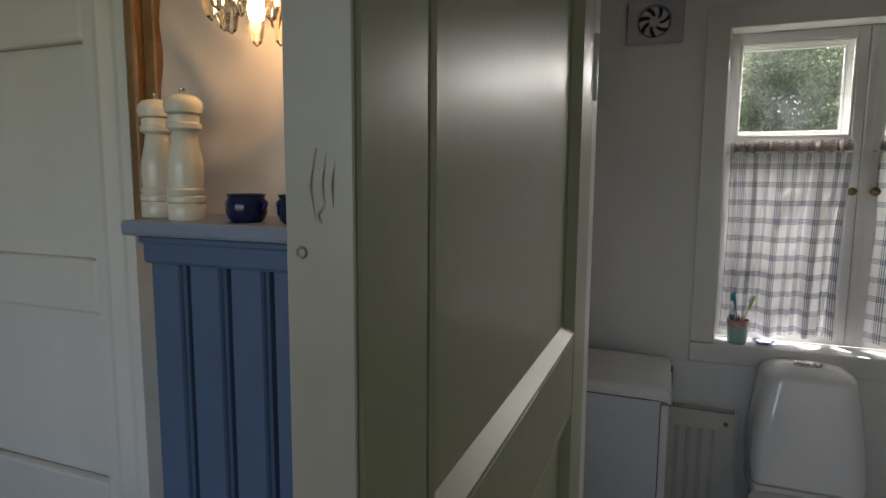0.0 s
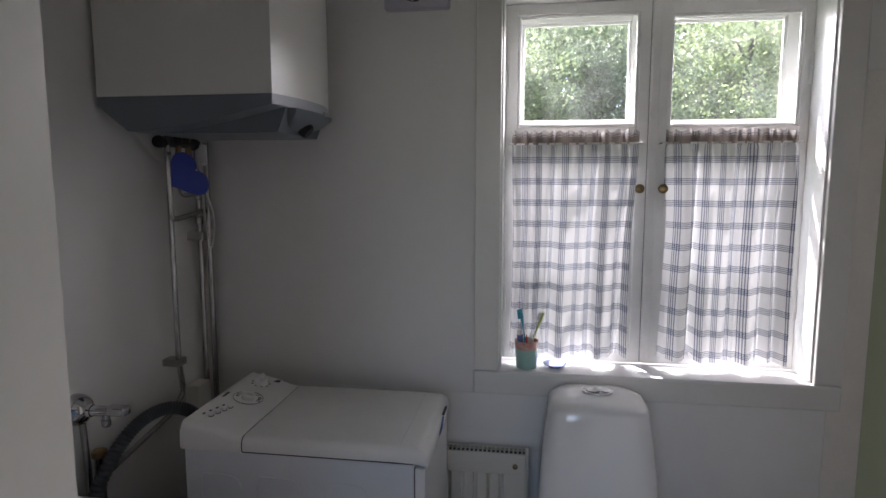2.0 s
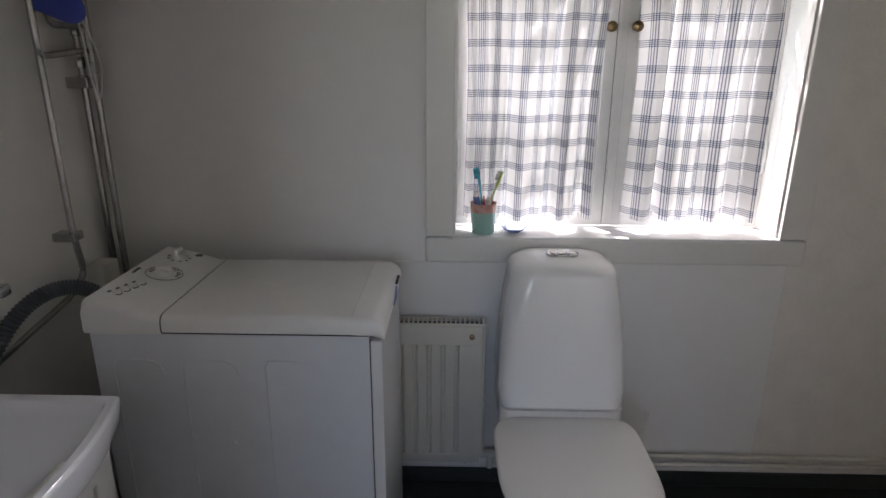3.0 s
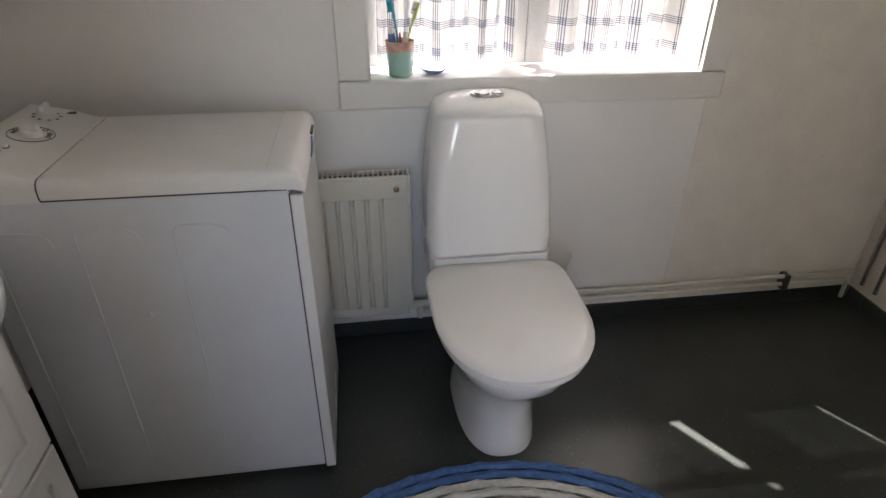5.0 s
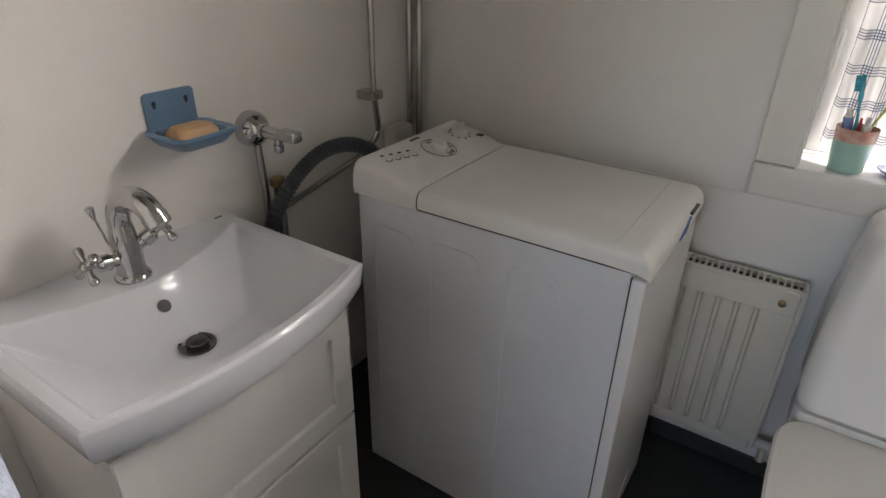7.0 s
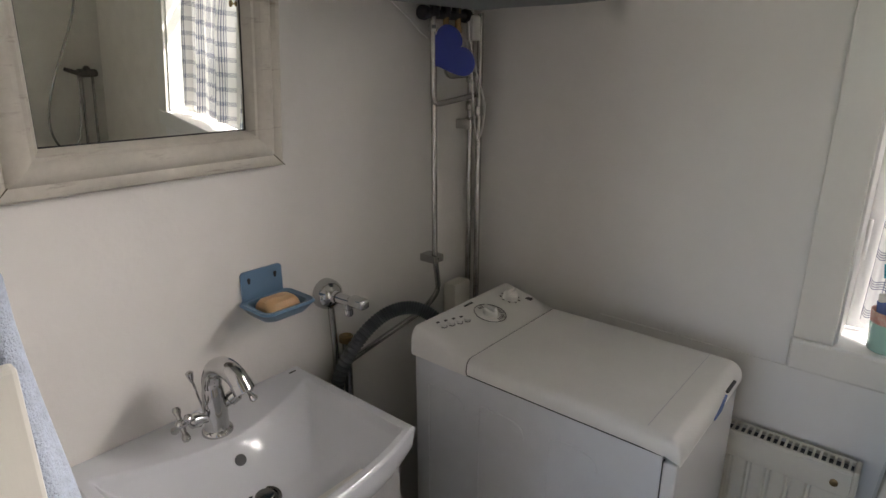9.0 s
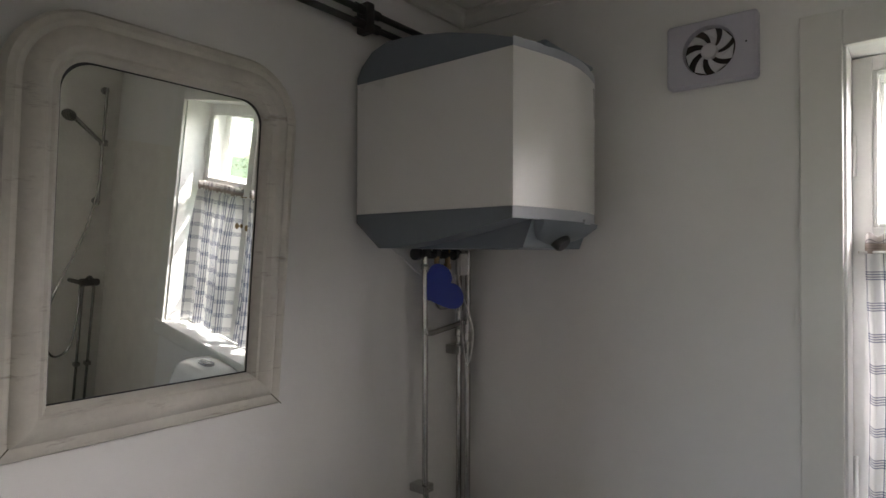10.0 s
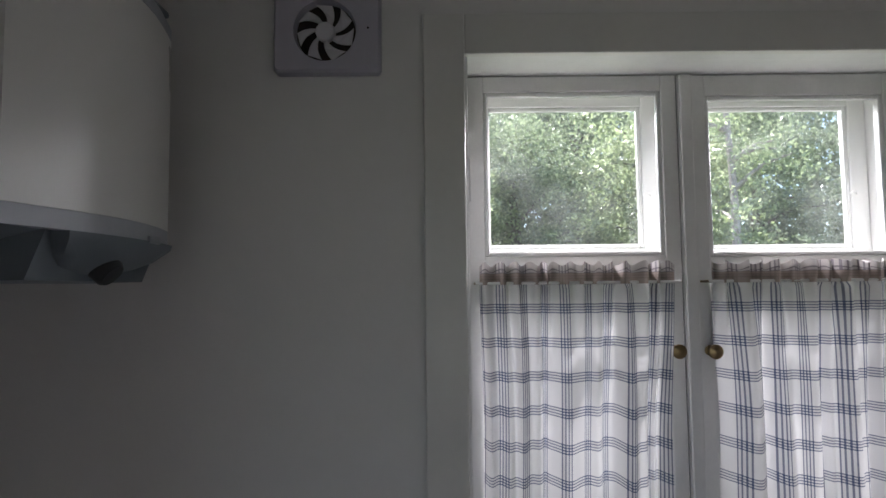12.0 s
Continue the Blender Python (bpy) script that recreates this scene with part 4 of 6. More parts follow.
def toilet():
    cx = 1.412
    root = thing("toilet", (cx, -0.35, 0), "white ceramic toilet with closed lid and tall cistern", "toilet")

    def oval(z, yb, yf, w, back, n=44, pw=2.3, sq=None):
        """Closed outline: squarish at the back, egg-shaped in front."""
        pts = []
        ym = yb + (yf - yb) * 0.42
        for k in range(n):
            a = 2 * math.pi * k / n
            c, s = math.cos(a), math.sin(a)
            e = 2 / ((sq or pw) if s >= 0 else pw)
            x = w * math.copysign(abs(c) ** e, c)
            y = math.copysign(abs(s) ** e, s)
            if s >= 0:
                y = ym + y * (yb - ym)
                x = x * (1 - (1 - back) * max(0.0, s) ** 2)
            else:
                y = ym + y * (ym - yf)
            pts.append((cx + x, y, z))
        return pts
    # bowl and foot
    b_ = B()
    ring_faces(b_, [oval(0.0, -0.16, -0.605, 0.118, 0.95, pw=2.6), oval(0.05, -0.16, -0.603, 0.114, 0.95, pw=2.6), oval(0.14, -0.16, -0.600, 0.112, 0.95), oval(0.22, -0.16, -0.630, 0.126, 0.95), oval(0.30, -0.16, -0.690, 0.150, 0.95), oval(0.36, -0.16, -0.745, 0.172, 0.95), oval(0.405, -0.16, -0.765, 0.180, 0.95), oval(0.415, -0.16, -0.765, 0.180, 0.95)])
    part("bowl", b_, M_CERAMIC, root, "", True)
    b_ = B()
    ring_faces(b_, [oval(0.416, -0.292, -0.770, 0.188, 0.93, sq=6), oval(0.418, -0.290, -0.778, 0.194, 0.93, sq=6), oval(0.430, -0.290, -0.780, 0.196, 0.93, sq=6), oval(0.434, -0.292, -0.774, 0.192, 0.93, sq=6)])
    part("seat", b_, M_LIDP, root, "", True)
    b_ = B()
    rings = [oval(0.436, -0.292, -0.778, 0.194, 0.94, sq=7), oval(0.440, -0.290, -0.786, 0.201, 0.94, sq=7), oval(0.450, -0.290, -0.787, 0.202, 0.94, sq=7), oval(0.457, -0.293, -0.780, 0.197, 0.94, sq=7), oval(0.461, -0.300, -0.758, 0.183, 0.94, sq=6), oval(0.464, -0.33, -0.69, 0.140, 0.9, sq=4), oval(0.4655, -0.40, -0.60, 0.07, 0.9)]
    ring_faces(b_, rings)
    part("lid", b_, M_LIDP, root, "glossy white lid, closed", True)
    # plinth of the cistern behind the seat
    b_ = B()
    prism(b_, rounded(cx - 0.178, -0.292, cx + 0.178, -0.012, 0.03), 0.405, 0.474, 'z')
    part("cistern_base", b_, M_CERAMIC, root, "", True)
    # cistern tapers upwards, with a domed top
    b_ = B()
    rings = []
    for z, hw, yf, yb, r in ((0.478, 0.176, -0.286, -0.012, 0.035), (0.484, 0.180, -0.290, -0.010, 0.04), (0.53, 0.184, -0.286, -0.010, 0.05), (0.66, 0.178, -0.262, -0.010, 0.055), (0.78, 0.166, -0.240, -0.010, 0.06), (0.836, 0.157, -0.228, -0.010, 0.062), (0.856, 0.155, -0.225, -0.011, 0.066), (0.868, 0.151, -0.219, -0.014, 0.07), (0.880, 0.141, -0.208, -0.020, 0.07), (0.891, 0.115, -0.188, -0.035, 0.06), (0.8965, 0.075, -0.162, -0.06, 0.045), (0.898, 0.02, -0.13, -0.10, 0.012)):
        rings.append([(x, y, z) for x, y in rounded(cx - hw, yf, cx + hw, yb, r, 8)])
    ring_faces(b_, rings)
    top = part("cistern", b_, M_CERAMIC, root, "tall cistern with a domed top", True)
    b_ = B()
    prism(b_, rounded(cx - 0.048, -0.156, cx + 0.048, -0.098, 0.0285), 0.893, 0.9045, 'z')
    pl = part("flush_plate", b_, M_CHROME, top, "chrome flush plate", True)
    b_ = B()
    prism(b_, rounded(cx - 0.036, -0.148, cx + 0.008, -0.106, 0.019), 0.900, 0.9070, 'z')
    prism(b_, rounded(cx + 0.012, -0.144, cx + 0.038, -0.110, 0.011), 0.900, 0.9065, 'z')
    part("flush_button", b_, M_STEEL, pl, "", True)
    return root


toilet()


def radiator():
    root = thing("radiator", (0.95, -0.05, 0.14), "cream panel radiator with vertical ribs and a top grille", "radiator")
    x0, x1, z0, z1, yf, yb = 0.72, 1.200, 0.135, 0.652, -0.082, -0.030
    b_ = B()
    n = int((x1 - 0.02 - x0 - 0.02) / 0.0445)
    pts = [(x0 + 0.012, yf)]
    for k in range(n):
        a = x0 + 0.022 + k * 0.0445
        pts += [(a, yf), (a + 0.002, yf + 0.001), (a + 0.006, yf + 0.010), (a + 0.012, yf + 0.010), (a + 0.016, yf + 0.001), (a + 0.019, yf)]
    pts += [(x1 - 0.012, yf), (x1 - 0.012, yb), (x0 + 0.012, yb)]
    ring_faces(b_, [[(x, y, z0 + 0.035) for x, y in pts], [(x, y, z1 - 0.075) for x, y in pts]])
    part("panel", b_, M_CREAM, root)
    b_ = B()
    box(b_, x0 + 0.012, yf - 0.001, z1 - 0.078, x1 - 0.012, yf + 0.010, z1 - 0.012, 0.003)
    part("header", b_, M_CREAM, root)
    b_ = B()
    box(b_, x0 + 0.012, yf - 0.001, z0, x1 - 0.012, yb, z0 + 0.037, 0.006)
    part("header", b_, M_CREAM, root)
    for xa, xb in ((x0, x0 + 0.012), (x1 - 0.012, x1)):
        b_ = B()
        box(b_, xa, yf - 0.004, z0 + 0.02, xb, yb + 0.004, z1, 0.004)
        part("end_cover", b_, M_CREAM, root)
    b_ = B()
    box(b_, x0 + 0.012, yf - 0.003, z1 - 0.012, x1 - 0.012, yf + 0.006, z1 - 0.002, 0.002, 1)
    box(b_, x0 + 0.012, yb - 0.006, z1 - 0.012, x1 - 0.012, yb + 0.003, z1 - 0.002, 0.002, 1)
    k = x0 + 0.020
    while k < x1 - 0.018:
        box(b_, k, yf + 0.004, z1 - 0.009, k + 0.0055, yb - 0.004, z1 - 0.003)
        k += 0.0150
    part("grille", b_, M_CREAM, root, "slotted top grille")
    # black sheet stands in for the shade below the grille slots
    b_ = B()
    box(b_, x0 + 0.014, yf + 0.008, z1 - 0.020, x1 - 0.014, yb - 0.008, z1 - 0.013)
    part("slot_shade", b_, M_BLACK, root)
    b_ = B()
    lathe(b_, [(0.009, 0), (0.009, 0.004), (0.004, 0.006), (0, 0.006)], (x1 - 0.045, yf - 0.001, z1 - 0.046), (0, -1, 0), 16)
    part("bleed_screw", b_, M_BRASS, root, "", True)
    b_ = B()
    rod(b_, (x1 - 0.002, -0.055, z0 + 0.02), (x1 + 0.06, -0.055, z0 + 0.02), 0.013)
    rod(b_, (x1 + 0.025, -0.055, z0 + 0.02), (x1 + 0.025, -0.055, 0.10), 0.011)
    part("valve", b_, M_CREAM, root, "painted radiator valve", True)
    b_ = B()
    rod(b_, (x1 - 0.06, -0.055, z0 + 0.002), (x1 - 0.06, -0.055, 0.115), 0.006)
    part("drain_plug", b_, M_CREAM, root, "painted radiator valve", True)
    for xs_ in (x0 + 0.1, x1 - 0.1):
        b_ = B()
        box(b_, xs_ - 0.012, yb, z0 + 0.1, xs_ + 0.012, -0.0045, z1 - 0.1)
        part("bracket", b_, M_CREAM, root)


radiator()


def basin():
    root = thing("wash_basin", (0.235, -1.04, 0.72), "white ceramic wash basin with a wide shallow bowl", "wash basin")
    y0, y1, zt = -1.315, -0.755, 0.792
    yc = (y0 + y1) / 2

    def front(y):
        return 0.475 - 0.050 * abs((y - yc) / 0.28) ** 2.2

    def depth(x, y):
        u = (y - yc) / 0.28
        back = 0.055 + 0.105 * (1 - min(1, abs(u)) ** 1.7)
        # three sloping sides that meet in soft creases
        sides = [(x - back) / (0.115 + 0.03 * abs(u)), (front(y) - 0.020 - x) / 0.060, (0.28 - 0.024 - abs(y - yc)) / 0.150]
        m = -math.log(sum(math.exp(-42 * max(-0.3, s)) for s in sides)) / 42
        m = min(1.0, max(0.0, m + 0.02))
        lip = smoothstep(0.0, 0.10, m)
        return 0.096 * lip * (1 - (1 - m) ** 1.7)
    nx, ny = 96, 110
    b_ = B()
    rows = []
    for i in range(nx + 1):
        row = []
        for j in range(ny + 1):
            y = y0 + (y1 - y0) * j / ny
            x = 0.004 + (front(y) - 0.004) * i / nx
            z = zt - depth(x, y)
            if i == nx or j in (0, ny):
                z -= 0.004
            row.append(b_.verts.new((x, y, z)))
        rows.append(row)
    for i in range(nx):
        for j in range(ny):
            b_.faces.new((rows[i][j], rows[i + 1][j], rows[i + 1][j + 1], rows[i][j + 1]))
    # skirt and underside
    rim = [rows[i][0] for i in range(nx + 1)] + [rows[nx][j] for j in range(1, ny + 1)] + [rows[i][ny] for i in range(nx - 1, -1, -1)] + [rows[0][j] for j in range(ny - 1, 0, -1)]
    prev = rim
    for dz, inset in ((0.004, 0.0025), (0.052, 0.004), (0.066, 0.010), (0.070, 0.030)):
        cur = []
        for v in rim:
            o = Vector((0.22, yc, 0))
            dvec = Vector((v.co.x - o.x, v.co.y - o.y, 0))
            k = 1 if v.co.x > 0.006 else 0
            sx = -math.copysign(inset, dvec.x) if abs(dvec.x) > 0.15 and k else 0
            sy = -math.copysign(inset, dvec.y) if abs(dvec.y) > 0.2 else 0
            if dz < 0.01:
                sx, sy = -sx, -sy
                sx, sy = sx * 0.6, sy * 0.6
            cur.append(b_.verts.new((v.co.x + sx, v.co.y + sy, zt - dz - 0.004)))
        for a in range(len(rim)):
            c = (a + 1) % len(rim)
            b_.faces.new((prev[a], prev[c], cur[c], cur[a]))
        prev = cur
    bowl = part("bowl", b_, M_BASIN, root, "", True)
    dz = zt - depth(0.272, -1.042)
    b_ = B()
    lathe(b_, [(0.034, 0.0005), (0.033, 0.004), (0.027, 0.003), (0.026, -0.004)], (0.272, -1.042, dz + 0.003), (0.02, 0, 1), 28)
    dr = part("drain_ring", b_, M_DRAIN, bowl, "dark metal drain ring", True)
    b_ = B()
    lathe(b_, [(0.019, -0.003), (0.020, 0.008), (0.018, 0.010), (0, 0.011)], (0.272, -1.042, dz + 0.004), (0.02, 0, 1), 24)
    part("plug", b_, M_DRAIN, dr, "raised pop-up plug", True)
    hx = 0.189
    b_ = B()
    nvec = Vector((depth(hx + 0.01, -1.042) - depth(hx - 0.01, -1.042), 0, 0.02)).normalized()
    lathe(b_, [(0.0125, 0.0006), (0.0125, 0.0016), (0.009, 0.0018), (0, 0.0010)], (hx, -1.042, zt - depth(hx, -1.042)), nvec, 20)
    part("overflow_hole", b_, M_BLACK, bowl, "", True)
    b_ = B()
    box(b_, 0.020, -0.795, zt - 0.0005, 0.026, -0.775, zt + 0.0006)
    part("maker_mark", b_, M_GREYLINE, bowl)
    return root


basin()


def vanity():
    root = thing("vanity_cabinet", (0.2, -1.04, 0), "white vanity cabinet with two framed drawers", "cabinet")
    y0, y1, xf = -1.285, -0.782, 0.405
    b_ = B()
    def rect(i, z):
        return [(0.004 + i, y0 + i, z), (xf - 0.022 - i, y0 + i, z), (xf - 0.022 - i, y1 - i, z), (0.004 + i, y1 - i, z)]
    ring_faces(b_, [rect(0, 0.06), rect(0, 0.7165), rect(0.014, 0.7165), rect(0.014, 0.08)])
    part("body", b_, M_CABINET, root)
    b_ = B()
    box(b_, 0.02, y0 + 0.02, 0.0, xf - 0.06, y1 - 0.02, 0.06)
    part("plinth", b_, M_BLACK, root)
    for z0, z1 in ((0.41, 0.695), (0.085, 0.40)):
        b_ = B()
        fw = 0.055
        rings = []
        for iy, dx in ((0.0, -0.020), (0.0, -0.003), (0.003, 0.0), (fw - 0.002, 0.0), (fw, -0.002), (fw, -0.014)):
            rings.append([(xf + dx, y, z) for y, z in ((y0 + iy, z0 + iy), (y1 - iy, z0 + iy), (y1 - iy, z1 - iy), (y0 + iy, z1 - iy))])
        ring_faces(b_, rings, cap0=True, cap1=False)
        d = part("drawer_front", b_, M_CABINET, root)
        b_ = B()
        box(b_, xf - 0.018, y0 + fw - 0.003, z0 + fw - 0.003, xf - 0.010, y1 - fw + 0.003, z1 - fw + 0.003)
        part("drawer_panel", b_, M_CABINET, d)
    return root


vanity()


def faucet():
    fx, fy, z = 0.112, -1.045, 0.792
    root = thing("faucet", (fx, fy, z), "chrome retro faucet with two cross handles", "faucet")
    b_ = B()
    lathe(b_, [(0.033, 0), (0.033, 0.004), (0.030, 0.009), (0.0265, 0.012), (0.025, 0.03), (0.026, 0.045), (0.0245, 0.07), (0.022, 0.10), (0.020, 0.11)], (fx, fy, z), (0, 0, 1), 28)
    body = part("body", b_, M_CHROME, root, "", True)
    b_ = B()
    pts = smooth_path([(fx, fy, z + 0.095), (fx + 0.001, fy, z + 0.125), (fx + 0.018, fy + 0.003, z + 0.155), (fx + 0.05, fy + 0.008, z + 0.168), (fx + 0.082, fy + 0.012, z + 0.158), (fx + 0.100, fy + 0.015, z + 0.134)], 6)
    tube(b_, pts, 0.0205, 18, lambda i: 0.0200 + 0.0015 * math.sin(i / len(pts) * 3.0))
    sp = part("spout", b_, M_CHROME, root, "", True)
    b_ = B()
    d = (pts[-1] - pts[-3]).normalized()
    lathe(b_, [(0.0225, -0.014), (0.0225, 0.006), (0.019, 0.008), (0.016, 0.003), (0, 0.002)], pts[-1], d, 20)
    part("aerator", b_, M_CHROME, sp, "", True)
    for s, dirv in ((-1, Vector((0.05, -0.95, 0.20))), (1, Vector((0.30, 0.75, 0.50)))):
        dirv.normalize()
        o = Vector((fx, fy, z + 0.040 if s < 0 else z + 0.048)) + dirv * 0.016
        b_ = B()
        lathe(b_, [(0.013, 0), (0.011, 0.012), (0.012, 0.020), (0.0155, 0.022), (0.0155, 0.040), (0.012, 0.044), (0.007, 0.047), (0.007, 0.058)], o, dirv, 20)
        arm = part("valve_stem", b_, M_CHROME, root, "", True)
        b_ = B()
        c = o + dirv * 0.062
        lathe(b_, [(0.010, -0.006), (0.011, 0.0), (0.009, 0.008), (0.006, 0.011), (0, 0.012)], c, dirv, 16)
        q = dirv.to_track_quat('Z', 'Y').to_matrix()
        for k in range(4):
            a = radians(45 + 90 * k)
            r_ = q @ Vector((math.cos(a), math.sin(a), 0))
            lathe(b_, [(0.0055, 0.006), (0.005, 0.018), (0.0075, 0.025), (0.009, 0.031), (0.007, 0.037), (0, 0.039)], c, r_, 10)
        part("cross_handle", b_, M_CHROME, arm, "chrome cross handle", True)
    b_ = B()
    rod(b_, (fx - 0.024, fy - 0.006, z + 0.01), (fx - 0.034, fy - 0.026, z + 0.125), 0.0025, 8)
    lathe(b_, [(0.003, -0.012), (0.0065, 0.0), (0.0085, 0.012), (0.005, 0.015), (0, 0.016)], (fx - 0.0345, fy - 0.027, z + 0.128), (-0.06, -0.12, 1), 14)
    part("pull_rod", b_, M_CHROME, root, "", True)


faucet()


def water_heater():
    root = thing("water_heater", (0.02, -0.3, 1.70), "white wall-hung water heater with dark grey end caps", "water heater")
    y0, y1, xb, xf = -0.508, -0.112, 0.018, 0.522

    def plan(inset=0.0, bulge=0.038, n=14):
        """Square at the wall, bowed front."""
        out = [(xb + inset, y1 - inset), (xb + inset, y0 + inset)]
        for k in range(n + 1):
            t = k / n
            out.append((xf - inset + bulge * math.sin(math.pi * t) * (1 - 0.25 * (1 - t)) + 0.014 * t, y0 + inset + (y1 - y0 - 2 * inset) * t))
        return out
    b_ = B()
    ring_faces(b_, [[(x, y, 1.795) for x, y in plan()], [(x, y, 2.153) for x, y in plan()]])
    part("casing", b_, M_HEATW, root, "white enamelled casing with bowed front", True)
    # caps: profile along x pushed along y, then given the bowed front
    def cap(profile, name, mat_, ya, yb_):
        bb = B()
        prism(bb, profile, ya, yb_, 'y')
        return part(name, bb, mat_, root)
    cap([(xb, 1.7945), (xb, 1.772), (0.105, 1.702), (0.17, 1.703), (0.30, 1.720), (0.42, 1.745), (xf - 0.002, 1.768), (xf, 1.7945)], "bottom_cap", M_HEATG, y0 - 0.001, y1)
    b_ = B()
    prism(b_, [(0.11, 1.80), (0.11, 1.703), (0.40, 1.700), (0.50, 1.702), (0.535, 1.79)], -0.43, -0.13, 'y')
    part("belly", b_, M_HEATG, root)
    cap([(xb, 2.1535), (xb, 2.168), (0.035, 2.198), (0.075, 2.232), (0.13, 2.248), (0.22, 2.244), (0.34, 2.224), (0.45, 2.194), (xf, 2.170), (xf, 2.1535)], "top_cap", M_HEATG, y0 - 0.001, y1)
    for z0, z1, nm in ((1.768, 1.7945, "lower_band"), (2.1535, 2.175, "upper_band")):
        b_ = B()
        front = plan(0, 0.039)[2:]
        ring = front + [(xf - 0.002, y1), (xf - 0.002, y0)]
        ring_faces(b_, [[(x, y, z0) for x, y in ring], [(x, y, z1) for x, y in ring]])
        part(nm, b_, M_HEATLG, root, "light grey band")
    # control pod under the front
    b_ = B()
    rings = []
    for z, a, bq, dx in ((1.7675, -0.418, -0.122, 0.028), (1.757, -0.415, -0.125, 0.026), (1.735, -0.395, -0.150, 0.006), (1.712, -0.36, -0.20, -0.030), (1.702, -0.33, -0.23, -0.06)):
        n = 10
        fr_ = [(xf + dx + 0.016 * math.sin(math.pi * k / n), a + (bq - a) * k / n, z) for k in range(n + 1)]
        rings.append(fr_ + [(xf - 0.15, bq, z), (xf - 0.15, a, z)])
    ring_faces(b_, rings)
    pod = part("control_pod", b_, M_HEATG, root, "grey control pod", True)
    b_ = B()
    lathe(b_, [(0.024, -0.01), (0.023, 0.014), (0.019, 0.019), (0, 0.02)], (0.520, -0.285, 1.722), (0.75, 0.0, -0.66), 24)
    kn = part("thermostat_knob", b_, M_BLACK, pod, "black thermostat knob", True)
    b_ = B()
    box(b_, 0.560, -0.235, 1.764, 0.566, -0.200, 1.776, 0.001, 1)
    part("badge", b_, M_HEATLG, pod)
    b_ = B()
    box(b_, xf - 0.012, -0.42, 2.173, xf + 0.034, -0.16, 2.186, 0.006)
    box(b_, xf + 0.0300, -0.26, 2.176, xf + 0.0345, -0.23, 2.183)
    part("top_pod", b_, M_HEATG, root)
    b_ = B()
    box(b_, 0.001, -0.42, 1.85, xb, -0.20, 2.10)
    part("wall_bracket", b_, M_STEEL, root)
    # black safety valve manifold
    b_ = B()
    rod(b_, (0.056, -0.290, 1.686), (0.068, -0.130, 1.686), 0.012, 16)
    for ya in (-0.262, -0.212, -0.165):
        rod(b_, (0.062, ya, 1.680), (0.062, ya, 1.710), 0.014, 10)
    part("safety_valve", b_, M_BLACK, root, "black safety valve under the heater", True)
    for ya, sg in ((-0.290, -1), (-0.140, 1)):
        b_ = B()
        lathe(b_, [(0.012, 0), (0.019, 0.003), (0.020, 0.010), (0.019, 0.022), (0.010, 0.026), (0, 0.026)], (0.057 if sg < 0 else 0.066, ya, 1.688), (0.05, sg, 0), 12)
        part("valve_knob", b_, M_BLACK, root, "", True)
    for k, (px, py) in enumerate(((0.060, -0.268), (0.064, -0.215), (0.067, -0.165))):
        b_ = B()
        rod(b_, (px, py, 1.655), (px, py, 1.705), 0.009)
        lathe(b_, [(0.0125, 0), (0.013, 0.003), (0.013, 0.015), (0.0115, 0.018)], (px, py, 1.640), (0, 0, 1), 6)
        part("union_nut", b_, M_BRASS if k else M_CHROME, root, "", True)
    return root


water_heater()


def pipe(name, pts, r, mat_, label, bend=0.034, extra=()):
    root = thing(name, pts[-1], label, "pipe")
    b_ = B()
    tube(b_, bent(pts, bend), r, 12)
    part("tube", b_, mat_, root, "", True)
    for o, ax, rr, ln in extra:
        b_ = B()
        lathe(b_, [(rr * 0.9, 0), (rr, 0.003), (rr, ln - 0.003), (rr * 0.9, ln)], o, ax, 8)
        part("fitting", b_, mat_, root, "", True)
    return root


pipe("water_pipe", [(0.060, -0.268, 1.642), (0.060, -0.266, 1.442), (0.050, -0.062, 1.462)], 0.0088, M_STEEL, "chrome water pipe bent back below the heater")
pipe("water_pipe", [(0.064, -0.215, 1.642), (0.062, -0.212, 1.520), (0.050, -0.062, 1.526)], 0.0088, M_STEEL, "chrome water pipe bent back below the heater")
pipe("water_pipe", [(0.050, -0.252, 1.60), (0.050, -0.252, 0.985), (0.052, -0.235, 0.86), (0.045, -0.30, 0.815), (0.034, -0.62, 0.75), (0.030, -0.66, 0.70), (0.030, -0.66, 0.30)], 0.0088, M_STEEL, "chrome water pipe down to the basin", 0.03)
pipe("water_pipe", [(0.030, -0.055, 1.70), (0.030, -0.055, 0.02)], 0.0095, M_STEEL, "upright chrome pipe in the corner", extra=(((0.030, -0.055, 1.415), (0, 0, 1), 0.014, 0.03), ((0.030, -0.055, 1.365), (0, 0, 1), 0.014, 0.03), ((0.030, -0.055, 1.50), (0, 0, 1), 0.013, 0.025)))
pipe("water_pipe", [(0.062, -0.050, 1.70), (0.062, -0.050, 0.02)], 0.0095, M_STEEL, "upright chrome pipe in the corner", extra=(((0.062, -0.050, 1.40), (0, 0, 1), 0.013, 0.03),))


def pipe_clamp(loc, size, label):
    root = thing("pipe_clamp", loc, label, "pipe clamp")
    x, y, z = loc
    b_ = B()
    box(b_, x - size[0] / 2, y - size[1] / 2, z - size[2] / 2, x + size[0] / 2, y + size[1] / 2, z + size[2] / 2, 0.003)
    part("block", b_, M_STEEL, root)
    b_ = B()
    lathe(b_, [(0.004, 0), (0.003, 0.003), (0, 0.0035)], (x + size[0] / 2, y, z), (1, 0, 0), 10)
    part("screw", b_, M_STEEL, root)


